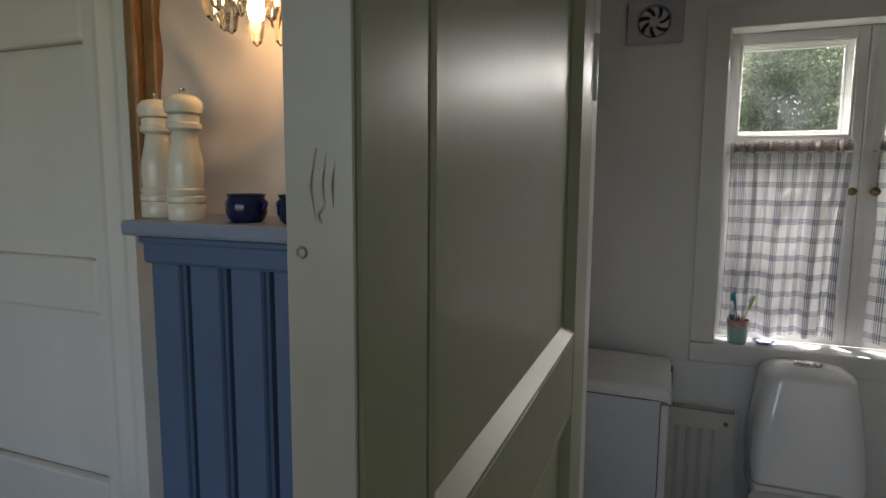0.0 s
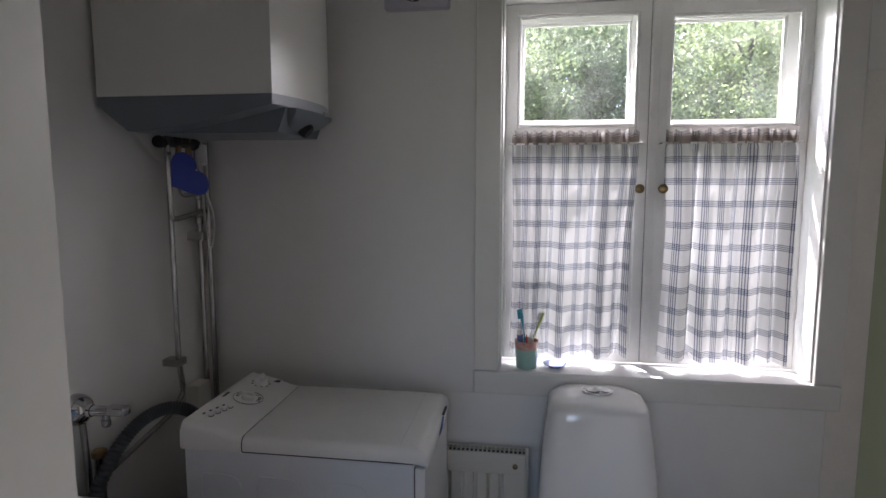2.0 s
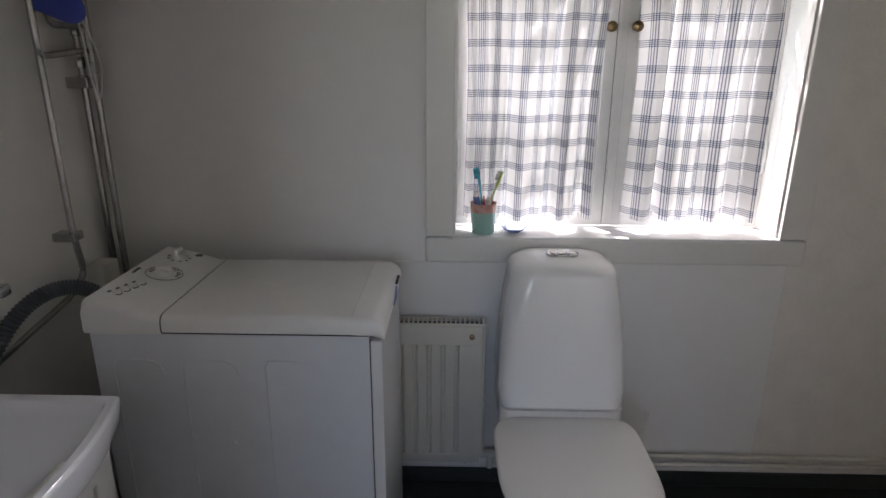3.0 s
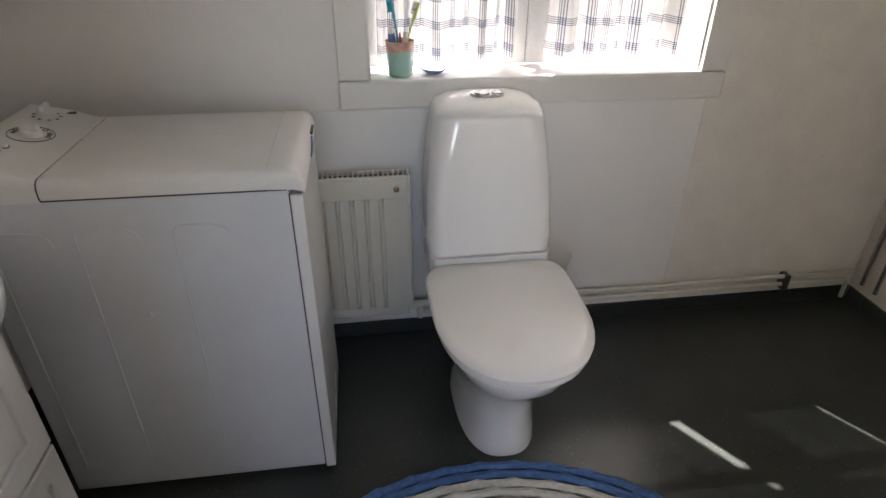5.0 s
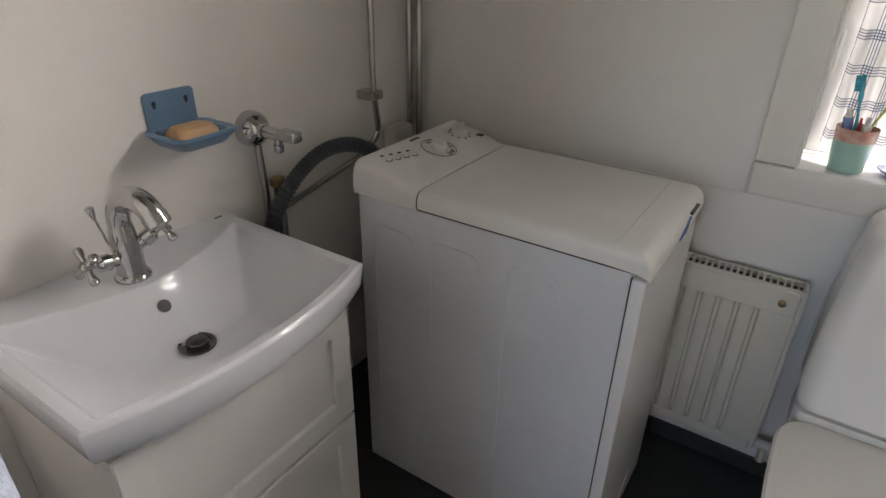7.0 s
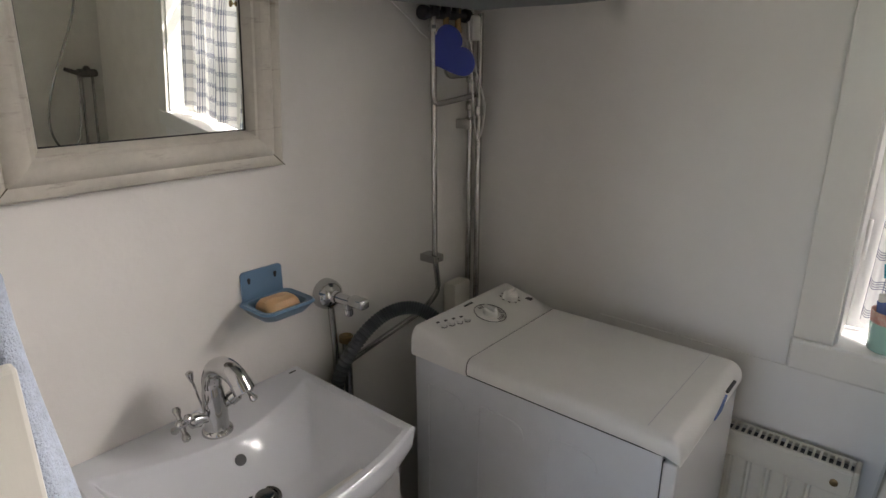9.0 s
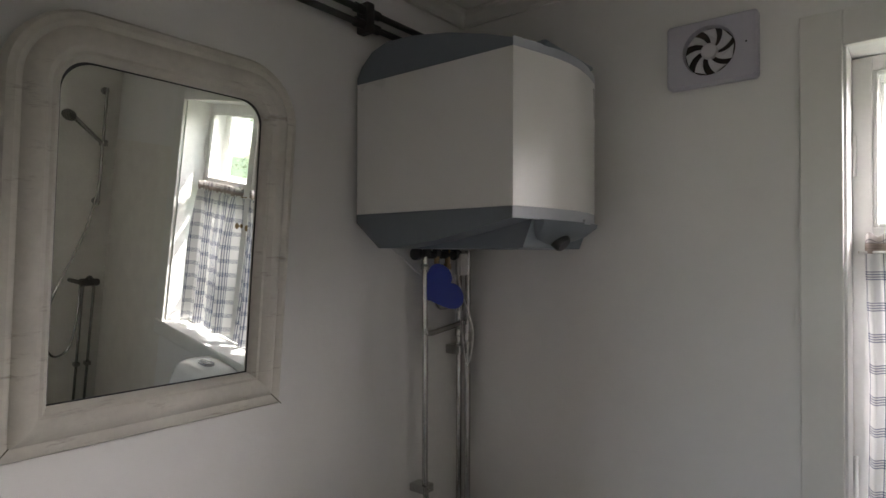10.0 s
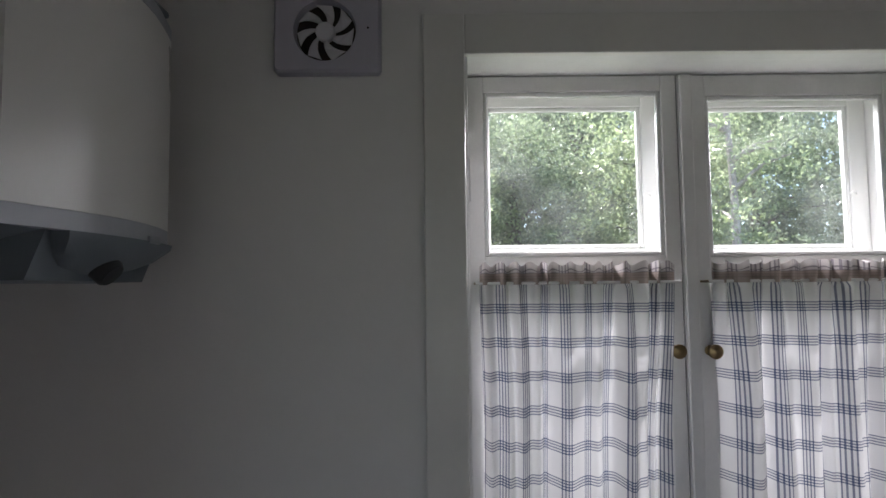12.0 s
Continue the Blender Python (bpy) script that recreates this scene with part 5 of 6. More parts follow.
pipe_clamp((0.031, -0.245, 0.972), (0.060, 0.046, 0.024), "dull metal clamp holding the chrome pipe")
pipe_clamp((0.032, -0.062, 1.375), (0.062, 0.060, 0.030), "dull metal clamp holding the corner pipes")
b = B()
box(b, 0.002, -0.155, 0.0, 0.055, -0.070, 0.855, 0.008)
solo("pipe_box", b, M_CREAM, "beige pipe casing in the corner behind the machine", "pipe casing", loc=(0.05, -0.08, 0), smooth=True)

b = B()
hp = []
for k in range(48):
    t = 2 * math.pi * k / 48
    hx = 16 * math.sin(t) ** 3
    hz = 13 * math.cos(t) - 4 * math.cos(2 * t) - 1.5 * math.cos(3 * t) - 0.5 * math.cos(4 * t)
    hp.append((hx * 0.0047, hz * (0.0047 if hz > 0 else 0.0038)))
ca, sa = math.cos(radians(-58)), math.sin(radians(-58))
ring_faces(b, [[(0.100 + 0.79 * (u * ca - v * sa) + 0.61 * d, -0.237 + 0.61 * (u * ca - v * sa) - 0.79 * d, 1.582 + u * sa + v * ca) for u, v in hp] for d in (0.0, 0.005)])
solo("heart_tag", b, M_BLUETAG, "blue heart-shaped plastic tag hanging under the heater", "tag", loc=(0.112, -0.225, 1.54))
b = B()
tube(b, smooth_path([(0.075, -0.13, 1.70), (0.082, -0.125, 1.60), (0.080, -0.075, 1.50), (0.080, -0.045, 1.43), (0.082, -0.06, 1.36), (0.082, -0.085, 1.33), (0.080, -0.10, 1.40), (0.080, -0.115, 1.53), (0.075, -0.15, 1.63)], 8), 0.003, 8)
tube(b, smooth_path([(0.03, -0.40, 1.715), (0.02, -0.33, 1.68), (0.02, -0.27, 1.64), (0.03, -0.2, 1.60)], 8), 0.0025, 8)
solo("power_cord", b, M_CORD, "white power cord looped under the heater", "cord", smooth=True, loc=(0.08, -0.1, 1.7))
b = B()
box(b, 0.066, -0.128, 1.62, 0.092, -0.088, 1.69, 0.006)
solo("plug_box", b, M_CORD, "white plug hanging beside the pipes", "plug", smooth=True, loc=(0.079, -0.1, 1.62))

# dark pipes along the wall above the heater
for k, (z, y1) in enumerate(((2.322, -0.24), (2.362, -0.20))):
    pipe("ceiling_pipe", [(0.030, YD + 0.001, z), (0.030, y1, z), (0.030, y1, 2.24)], 0.0095, M_DARKPIPE, "dark metal pipe running along the wall above the heater", 0.03)
root = thing("pipe_clamp", (0.03, -0.48, 2.34), "dark double pipe clamp on the wall", "pipe clamp")
b = B()
box(b, 0.002, -0.50, 2.300, 0.048, -0.470, 2.385, 0.006)
part("block", b, M_DARKPIPE, root)
b = B()
for z in (2.322, 2.362):
    rod(b, (0.030, -0.53, z), (0.030, -0.44, z), 0.0135, 10)
part("coupling", b, M_DARKPIPE, root, "", True)


def mirror():
    yb, ye, z0, z1, w = -1.337, -0.765, 1.330, 2.112, 0.086
    base = Vector((0.004, (yb + ye) / 2, z0))
    tilt = Matrix.Rotation(radians(5.3), 4, 'Y')

    def place(u, v, d):
        p = tilt @ Vector((d, 0, v - z0))
        return (base.x + p.x, u, z0 + p.z)
    root = thing("wall_mirror", base, "mirror in a worn white wooden frame with rounded top corners", "mirror")
    prof = [(0.0, 0.0), (0.0, 0.020), (0.006, 0.030), (0.018, 0.034), (0.028, 0.030), (0.033, 0.036), (0.045, 0.044), (0.060, 0.043), (0.070, 0.034), (0.076, 0.034), (0.082, 0.026), (w, 0.018), (w, 0.0)]
    rings = []
    for o, d in prof:
        r = max(0.135 - o, 0.05)
        out = rounded(yb + o, z0 + o, ye - o, z1 - o, (r, r, 0.0005, 0.0005), 10)
        rings.append([place(u, v, d) for u, v in out])
    b_ = B()
    ring_faces(b_, rings, cap0=False, cap1=False)
    part("frame", b_, M_FRAME, root, "distressed off-white wooden frame", True)
    b_ = B()
    o = w - 0.004
    out = rounded(yb + o, z0 + o, ye - o, z1 - o, (0.052, 0.052, 0.0005, 0.0005), 10)
    ring_faces(b_, [[place(u, v, d) for u, v in out] for d in (0.006, 0.0105)])
    part("mirror_glass", b_, M_MIRROR, root, "old mirror glass")
    b_ = B()
    ring_faces(b_, [[place(u, v, 0.0108) for u, v in rounded(yb + q, z0 + q, ye - q, z1 - q, (0.055, 0.055, 0.001, 0.001), 10)] for q in (w - 0.003, w + 0.003)], cap0=False, cap1=False)
    part("dark_rim", b_, M_BLACK, root, "dark edge of the old glass")
    for yy, cz in ((yb, 1), (ye, -1)):
        b_ = B()
        rod(b_, place(yy + cz * 0.004, z0 + 0.004, 0.0362), place(yy + cz * 0.084, z0 + 0.084, 0.022), 0.0012, 5)
        part("mitre_crack", b_, M_BARK, root, "open mitre joint")


mirror()


def soap_dish():
    root = thing("soap_dish", (0.004, -0.835, 1.0), "blue plastic soap dish screwed to the wall", "soap dish")
    b_ = B()
    ring_faces(b_, [[(x, u, v) for u, v in rounded(-0.892, 1.012, -0.780, 1.087, (0.010, 0.010, 0.002, 0.002), 5)] for x in (0.001, 0.006)])
    part("back_plate", b_, M_SOAPDISH, root)
    b_ = B()
    rings = []
    for z, i_ in ((1.016, 0.0), (1.018, -0.004), (1.013, -0.008), (1.011, -0.006), (0.990, 0.010), (0.988, 0.014)):
        rings.append([(x, y, z) for x, y in rounded(0.004 + i_ * 0.5, -0.902 + i_, 0.118 - i_, -0.770 - i_, 0.024, 6)])
    rings = rings[::-1]
    inner = [[(x, y, z) for x, y in rounded(0.012 + i_ * 0.5, -0.894 + i_, 0.110 - i_, -0.778 - i_, 0.020, 6)] for z, i_ in ((1.015, 0.0), (0.998, 0.009), (0.994, 0.012))]
    ring_faces(b_, rings + inner)
    part("tray", b_, M_SOAPDISH, root, "", True)
    for y in (-0.872, -0.800):
        b_ = B()
        ring_faces(b_, [[(x, y + r * math.cos(a), zc + r * math.sin(a)) for r, zc, a in [(0.0045 if math.sin(2 * math.pi * k / 16) > -0.2 else 0.0028, 1.066 if math.sin(2 * math.pi * k / 16) > -0.2 else 1.058, 2 * math.pi * k / 16) for k in range(16)]] for x in (0.0058, 0.0068)])
        part("keyhole", b_, M_BLACK, root)
    b_ = B()
    for k in range(4):
        lathe(b_, [(0.003, 0), (0, 0.0004)], (0.045 + 0.015 * k, -0.886 + 0.003 * (k % 2), 0.9943), (0, 0, 1), 8)
    part("drain_holes", b_, M_BLACK, root)
    b_ = B()
    rings = []
    for z, i_ in ((0.9945, 0.008), (0.997, 0.003), (1.005, 0.0), (1.014, 0.002), (1.023, 0.008), (1.0255, 0.018)):
        rings.append([(x, y, z) for x, y in rounded(0.024 + i_, -0.880 + i_, 0.094 - i_, -0.786 - i_, 0.018, 5)])
    ring_faces(b_, rings)
    solo("soap_bar", b_, M_SOAP, "worn peach-coloured bar of soap in the dish", "soap", smooth=True, loc=(0.06, -0.83, 0.9945))


soap_dish()


def wall_tap():
    y, z = -0.648, 0.965
    root = thing("wall_tap", (0.001, y, z), "chrome wall tap for the washing machine", "tap")
    b_ = B()
    lathe(b_, [(0.042, 0), (0.042, 0.006), (0.041, 0.018), (0.036, 0.031), (0.027, 0.041), (0.018, 0.046), (0.016, 0.055)], (0.001, y, z), (1, 0, 0), 28)
    part("wall_flange", b_, M_CHROME, root, "", True)
    b_ = B()
    rod(b_, (0.045, y, z), (0.098, y + 0.012, z - 0.004), 0.0155, 16, 0.013)
    part("arm", b_, M_CHROME, root, "", True)
    b_ = B()
    box(b_, 0.092, y - 0.002, z - 0.014, 0.148, y + 0.028, z + 0.012, 0.006, 3)
    part("lever", b_, M_CHROME, root, "", True)
    b_ = B()
    lathe(b_, [(0.010, 0), (0.010, 0.018), (0.012, 0.019), (0.012, 0.034), (0.009, 0.038)], (0.085, y + 0.010, z - 0.008), (0, 0, -1), 16)
    part("outlet", b_, M_CHROME, root, "", True)
    b_ = B()
    tube(b_, bent([(0.022, y, z - 0.028), (0.026, y + 0.004, z - 0.16), (0.026, y + 0.01, 0.30)], 0.02), 0.009, 12)
    part("riser", b_, M_STEEL, root, "", True)


wall_tap()

b = B()
path = smooth_path([(0.055, -0.690, 0.42), (0.060, -0.680, 0.62), (0.065, -0.668, 0.74), (0.085, -0.610, 0.835), (0.115, -0.55, 0.893), (0.155, -0.500, 0.915), (0.200, -0.465, 0.905), (0.235, -0.445, 0.865), (0.245, -0.44, 0.78), (0.240, -0.43, 0.5)], 26)
tube(b, path, 0.018, 14, lambda i: 0.0193 if i % 3 else 0.0163)
solo("drain_hose", b, M_HOSE, "ribbed dark grey drain hose behind the washing machine", "hose", loc=(0.055, -0.69, 0.42), smooth=True)
root = thing("standpipe", (0.036, -0.612, 0.4), "upright waste pipe with a brass collar", "pipe")
b = B()
rod(b, (0.036, -0.612, 0.1), (0.036, -0.612, 0.82), 0.013)
part("tube", b, M_STEEL, root, "", True)
b = B()
lathe(b, [(0.018, 0), (0.020, 0.002), (0.020, 0.018), (0.016, 0.020), (0.012, 0.012), (0, 0.010)], (0.036, -0.612, 0.818), (0, 0, 1), 20)
part("collar", b, M_BRASS, root, "pale brass collar", True)


def fan():
    x0, x1, z0, z1 = 0.703, 0.921, 2.125, 2.293
    cx, cz = 0.808, 2.211
    root = thing("wall_fan", (cx, -0.001, z0), "pale lilac-grey wall ventilator with seven blades", "ventilator")
    b_ = B()
    n = 32
    outer = rounded(x0, z0, x1, z1, 0.010, 7)
    ring_faces(b_, [[(x, -0.001, z) for x, z in outer], [(x, -0.022, z) for x, z in outer], [(x, -0.030, z) for x, z in rounded(x0 + 0.005, z0 + 0.005, x1 - 0.005, z1 - 0.005, 0.009, 7)],
                    [(cx + 0.064 * math.cos(2 * math.pi * (k + 0.5) / n + 0.0), -0.030, cz + 0.064 * math.sin(2 * math.pi * (k + 0.5) / n)) for k in range(n)],
                    [(cx + 0.062 * math.cos(2 * math.pi * (k + 0.5) / n), -0.008, cz + 0.062 * math.sin(2 * math.pi * (k + 0.5) / n)) for k in range(n)]], cap0=True, cap1=True)
    part("housing", b_, M_FAN, root)
    b_ = B()
    lathe(b_, [(0.061, 0), (0.061, 0.002)], (cx, -0.0085, cz), (0, -1, 0), 32)
    part("duct", b_, M_DUCT, root, "dark duct behind the blades")
    b_ = B()
    lathe(b_, [(0.020, 0), (0.020, 0.012), (0.017, 0.0155), (0, 0.016)], (cx, -0.012, cz), (0, -1, 0), 24)
    part("hub", b_, M_FANBLADE, root, "", True)
    for k in range(7):
        a0 = radians(360 * k / 7 + 12)
        b_ = B()
        ra, rb = [], []
        for j in range(9):
            t = j / 8
            r = 0.018 + 0.041 * t
            sw = radians(30) * t
            wa, wb = a0 + sw - radians(13 + 3 * t), a0 + sw + radians(12 + 4 * t)
            ra.append((cx + r * math.cos(wa), -0.014, cz + r * math.sin(wa)))
            rb.append((cx + r * math.cos(wb), -0.021, cz + r * math.sin(wb)))
        outl = ra + rb[::-1]
        ring_faces(b_, [outl, [(x, y - 0.002, z) for x, y, z in outl]])
        part("blade", b_, M_FANBLADE, root)
    b_ = B()
    lathe(b_, [(0.0025, 0), (0.002, 0.001), (0, 0.001)], (x1 - 0.025, -0.030, 2.215), (0, -1, 0), 8)
    part("indicator", b_, M_BLACK, root)


fan()

# pipes along the skirting and up the east wall
pipe("heating_pipe", [(1.225, -0.030, 0.104), (2.90, -0.030, 0.104), (2.90, -0.030, 0.02)], 0.008, M_CREAM, "cream heating pipe along the skirting", 0.02)
pipe("heating_pipe", [(1.225, -0.030, 0.138), (2.915, -0.030, 0.138)], 0.008, M_CREAM, "cream heating pipe along the skirting", 0.02)
root = thing("pipe_clip", (2.63, -0.02, 0.11), "dark clip holding the skirting pipes", "pipe clamp")
b = B()
box(b, 2.618, -0.044, 0.082, 2.642, -0.004, 0.146, 0.004)
part("clip", b, M_DARKPIPE, root)


def shower():
    root = thing("shower_set", (X1, -0.15, 0.97), "chrome shower mixer with hose and sliding rail", "shower")
    x, zm = X1 - 0.045, 0.97
    b_ = B()
    lathe(b_, [(0.016, 0), (0.024, 0.004), (0.026, 0.02), (0.024, 0.10), (0.020, 0.112), (0.012, 0.116)], (x, -0.165, zm), (0, 1, 0), 20)
    mix_ = part("mixer", b_, M_DRAIN, root, "", True)
    b_ = B()
    tube(b_, smooth_path([(x - 0.005, -0.15, zm), (x - 0.03, -0.19, zm + 0.012), (x - 0.05, -0.245, zm + 0.032)], 6), 0.014, 10, lambda i: 0.017 - 0.0004 * i)
    part("lever", b_, M_DRAIN, mix_, "", True)
    b_ = B()
    lathe(b_, [(0.020, 0), (0.021, 0.010), (0.014, 0.022), (0, 0.024)], (x, -0.11, zm + 0.018), (-0.3, 0, 1), 16)
    part("mixer_knob", b_, M_DRAIN, mix_, "", True)
    for y in (-0.135, -0.070):
        b_ = B()
        rod(b_, (X1 - 0.02, y, 0.1), (X1 - 0.02, y, zm), 0.0085)
        rod(b_, (X1 - 0.02, y, zm), (x, y, zm), 0.011)
        p_ = part("riser", b_, M_STEEL, root, "", True)
        b_ = B()
        box(b_, X1 - 0.036, y - 0.018, 0.41, X1 - 0.001, y + 0.018, 0.435, 0.003)
        part("clip", b_, M_STEEL, p_)
    b_ = B()
    rod(b_, (x, -0.10, 1.47), (x, -0.10, 2.20), 0.009)
    rail = part("slide_rail", b_, M_STEEL, root, "", True)
    for z in (1.49, 2.18):
        b_ = B()
        rod(b_, (X1 - 0.001, -0.10, z), (x, -0.10, z), 0.013)
        lathe(b_, [(0.022, 0), (0.022, 0.006), (0.014, 0.010)], (X1 - 0.001, -0.10, z), (-1, 0, 0), 16)
        part("rail_bracket", b_, M_STEEL, rail, "", True)
    b_ = B()
    box(b_, x - 0.03, -0.12, 1.84, x + 0.015, -0.08, 1.88, 0.006)
    part("slider", b_, M_STEEL, rail, "", True)
    b_ = B()
    rod(b_, (x - 0.03, -0.12, 1.86), (x - 0.07, -0.31, 2.00), 0.011, 12, 0.015)
    lathe(b_, [(0.016, -0.01), (0.038, 0.010), (0.040, 0.022), (0, 0.024)], (x - 0.07, -0.315, 2.005), (-0.6, -0.5, -0.6), 20)
    part("hand_shower", b_, M_STEEL, rail, "", True)
    b_ = B()
    tube(b_, smooth_path([(x - 0.03, -0.115, 1.85), (x - 0.03, -0.11, 1.62), (x - 0.03, -0.17, 1.30), (x - 0.02, -0.31, 0.90), (x - 0.02, -0.35, 0.66), (x - 0.02, -0.29, 0.51), (x - 0.02, -0.20, 0.56), (x - 0.01, -0.165, 0.78), (x, -0.16, 0.95)], 8), 0.007, 8)
    part("shower_hose", b_, M_STEEL, root, "", True)


shower()


def towel():
    """A towel folded over a hook on the doorway wall, in soft vertical folds."""
    root = thing("towel", (0.64, YD + 0.04, 1.0), "light blue terry towel hanging beside the doorway", "towel")
    b_ = B()
    rings = []
    for j in range(24):
        v = j / 23
        z = 1.39 - v * 0.86
        hw = 0.016 + 0.085 * smoothstep(0, 0.5, v)
        d = 0.016 + 0.016 * smoothstep(0, 0.3, v)
        ring = []
        n = 44
        for k in range(n):
            a = 2 * math.pi * k / n
            w = 1 + 0.16 * math.sin(5 * a + 0.7 + v) * smoothstep(0.05, 0.4, v)
            ring.append((0.628 + hw * math.cos(a) * w, YD + 0.066 + d * math.sin(a) * w, z + 0.006 * math.sin(3 * a)))
        rings.append(ring)
    ring_faces(b_, rings)
    part("cloth", b_, M_TOWEL, root, "", True)
    b_ = B()
    rod(b_, (0.628, YD + 0.001, 1.36), (0.628, YD + 0.075, 1.385), 0.006)
    lathe(b_, [(0.014, 0), (0.012, 0.004), (0.006, 0.006)], (0.628, YD, 1.36), (0, 1, 0), 14)
    part("hook", b_, M_CHROME, root, "chrome wall hook", True)


towel()


def toothbrush_mug():
    cx, cy, z = 1.186, 0.032, WZ0
    root = thing("toothbrush_mug", (cx, cy, z), "mint green mug with a floral rim on the window sill", "mug")
    b_ = B()
    lathe(b_, [(0.031, 0), (0.034, 0.002), (0.0355, 0.006), (0.0395, 0.070)], (cx, cy, z), (0, 0, 1), 32)
    part("body", b_, M_CUP, root, "", True)
    b_ = B()
    lathe(b_, [(0.0395, 0.070), (0.0415, 0.098), (0.0405, 0.0985), (0.0365, 0.064), (0.032, 0.02), (0, 0.02)], (cx, cy, z), (0, 0, 1), 32)
    part("rim", b_, M_CUPBAND, root, "cream rim with red flowers", True)
    for nm, mat_, a, bpt, lab in (("toothbrush", M_TEAL, (cx + 0.006, cy - 0.006, z + 0.024), (cx - 0.022, cy - 0.004, z + 0.208), "teal toothbrush standing in the mug"), ("toothbrush", M_GREENP, (cx - 0.006, cy, z + 0.024), (cx + 0.056, cy + 0.002, z + 0.196), "yellow-green toothbrush leaning in the mug")):
        tb = thing(nm, a, lab, "toothbrush", "toothbrushes")
        av, bv = Vector(a), Vector(bpt)
        b_ = B()
        pts = [av.lerp(bv, k / 12) for k in range(13)]
        tube(b_, pts, 0.004, 8, lambda i: 0.0045 if i < 6 else (0.0028 if i < 9 else 0.0050))
        part("handle", b_, mat_, tb, "", True)
        dv = (bv - av).normalized()
        side = dv.cross(Vector((0, 1, 0))).normalized()
        b_ = B()
        for k in range(4):
            o = av.lerp(bv, 0.84 + 0.045 * k)
            lathe(b_, [(0.004, 0), (0.0042, 0.011)], o + side * 0.003, side, 8)
        part("bristles", b_, M_BRISTLE if mat_ is not M_TEAL else M_TEAL, tb, "", True)
    for nm, mat_, o, tip, r, capm in (("toothpaste_tube", M_BLUEPRINT, (cx - 0.012, cy - 0.004, z + 0.024), (cx - 0.024, cy - 0.006, z + 0.118), 0.010, M_BRISTLE), ("toothpaste_tube", M_BRISTLE, (cx + 0.012, cy - 0.010, z + 0.024), (cx + 0.014, cy - 0.014, z + 0.106), 0.009, M_CORD), ("razor_handle", M_REDP, (cx + 0.002, cy - 0.012, z + 0.024), (cx + 0.000, cy - 0.018, z + 0.104), 0.004, M_REDP)):
        rt = thing(nm, o, {"toothpaste_tube": "small toothpaste tube standing in the mug", "razor_handle": "red handle standing in the mug"}[nm], "toothpaste" if nm != "razor_handle" else "handle")
        b_ = B()
        dv = (Vector(tip) - Vector(o))
        lathe(b_, [(r * 0.7, 0), (r, dv.length * 0.5), (r, dv.length)], o, dv, 14)
        tb = part("tube", b_, mat_, rt, "", True)
        b_ = B()
        lathe(b_, [(r * 0.75, 0), (r * 0.65, 0.018), (0, 0.019)], tip, dv, 12)
        part("cap", b_, capm, rt, "", True)
    sc = (1.286, 0.050, z)
    b_ = B()
    lathe(b_, [(0.021, 0), (0.023, 0.003), (0.037, 0.010), (0.042, 0.014), (0.041, 0.015), (0.031, 0.009), (0.018, 0.006), (0, 0.006)], sc, (0, 0, 1), 32)
    solo("saucer", b_, M_SAUCER, "small blue and white china saucer on the sill", "saucer", smooth=True, loc=sc)


toothbrush_mug()

# toilet brush peeping out behind the toilet
root = thing("toilet_brush", (1.70, -0.08, 0), "white toilet brush in a holder beside the toilet", "toilet brush")
b = B()
lathe(b, [(0.040, 0), (0.042, 0.005), (0.045, 0.10), (0.043, 0.10), (0.038, 0.01), (0, 0.01)], (1.70, -0.08, 0), (0, 0, 1), 20)
part("holder", b, M_PLASTIC, root, "", True)
b = B()
rod(b, (1.70, -0.08, 0.01), (1.745, -0.065, 0.31), 0.005, 10)
lathe(b, [(0.005, 0), (0.008, 0.01), (0.006, 0.022), (0, 0.024)], (1.745, -0.065, 0.305), (0.1, 0, 1), 12)
part("handle", b, M_PLASTIC, root, "", True)


def crochet_rug():
    """Oval crocheted rug of plaited rounds."""
    cx, cy, a, bb = 1.315, -1.085, 0.60, 0.455
    root = thing("crochet_rug", (cx, cy, 0), "oval crocheted rug, white with a blue border", "rug")
    n = 16
    for k in range(n):
        f = 1 - k / n
        ra, rb = a * f - 0.012, bb * f - 0.012
        if ra < 0.03 or rb < 0.01:
            break
        m = max(24, int(150 * f))
        b_ = B()
        pts = []
        for j in range(m + 1):
            t = 2 * math.pi * j / m
            wob = 0.003 * math.sin(j * 1.57)
            pts.append((cx + (ra + wob) * math.cos(t), cy + (rb + wob) * math.sin(t), 0.011 + 0.0025 * math.sin(j * 3.14)))
        tube(b_, pts, 0.0125, 6, lambda i: 0.0115 + 0.002 * (i % 2))
        part("plait", b_, M_YARNB if k < 2 or k in (7, 8) else M_YARNW, root, "", True)


crochet_rug()

# ---- hall things ----


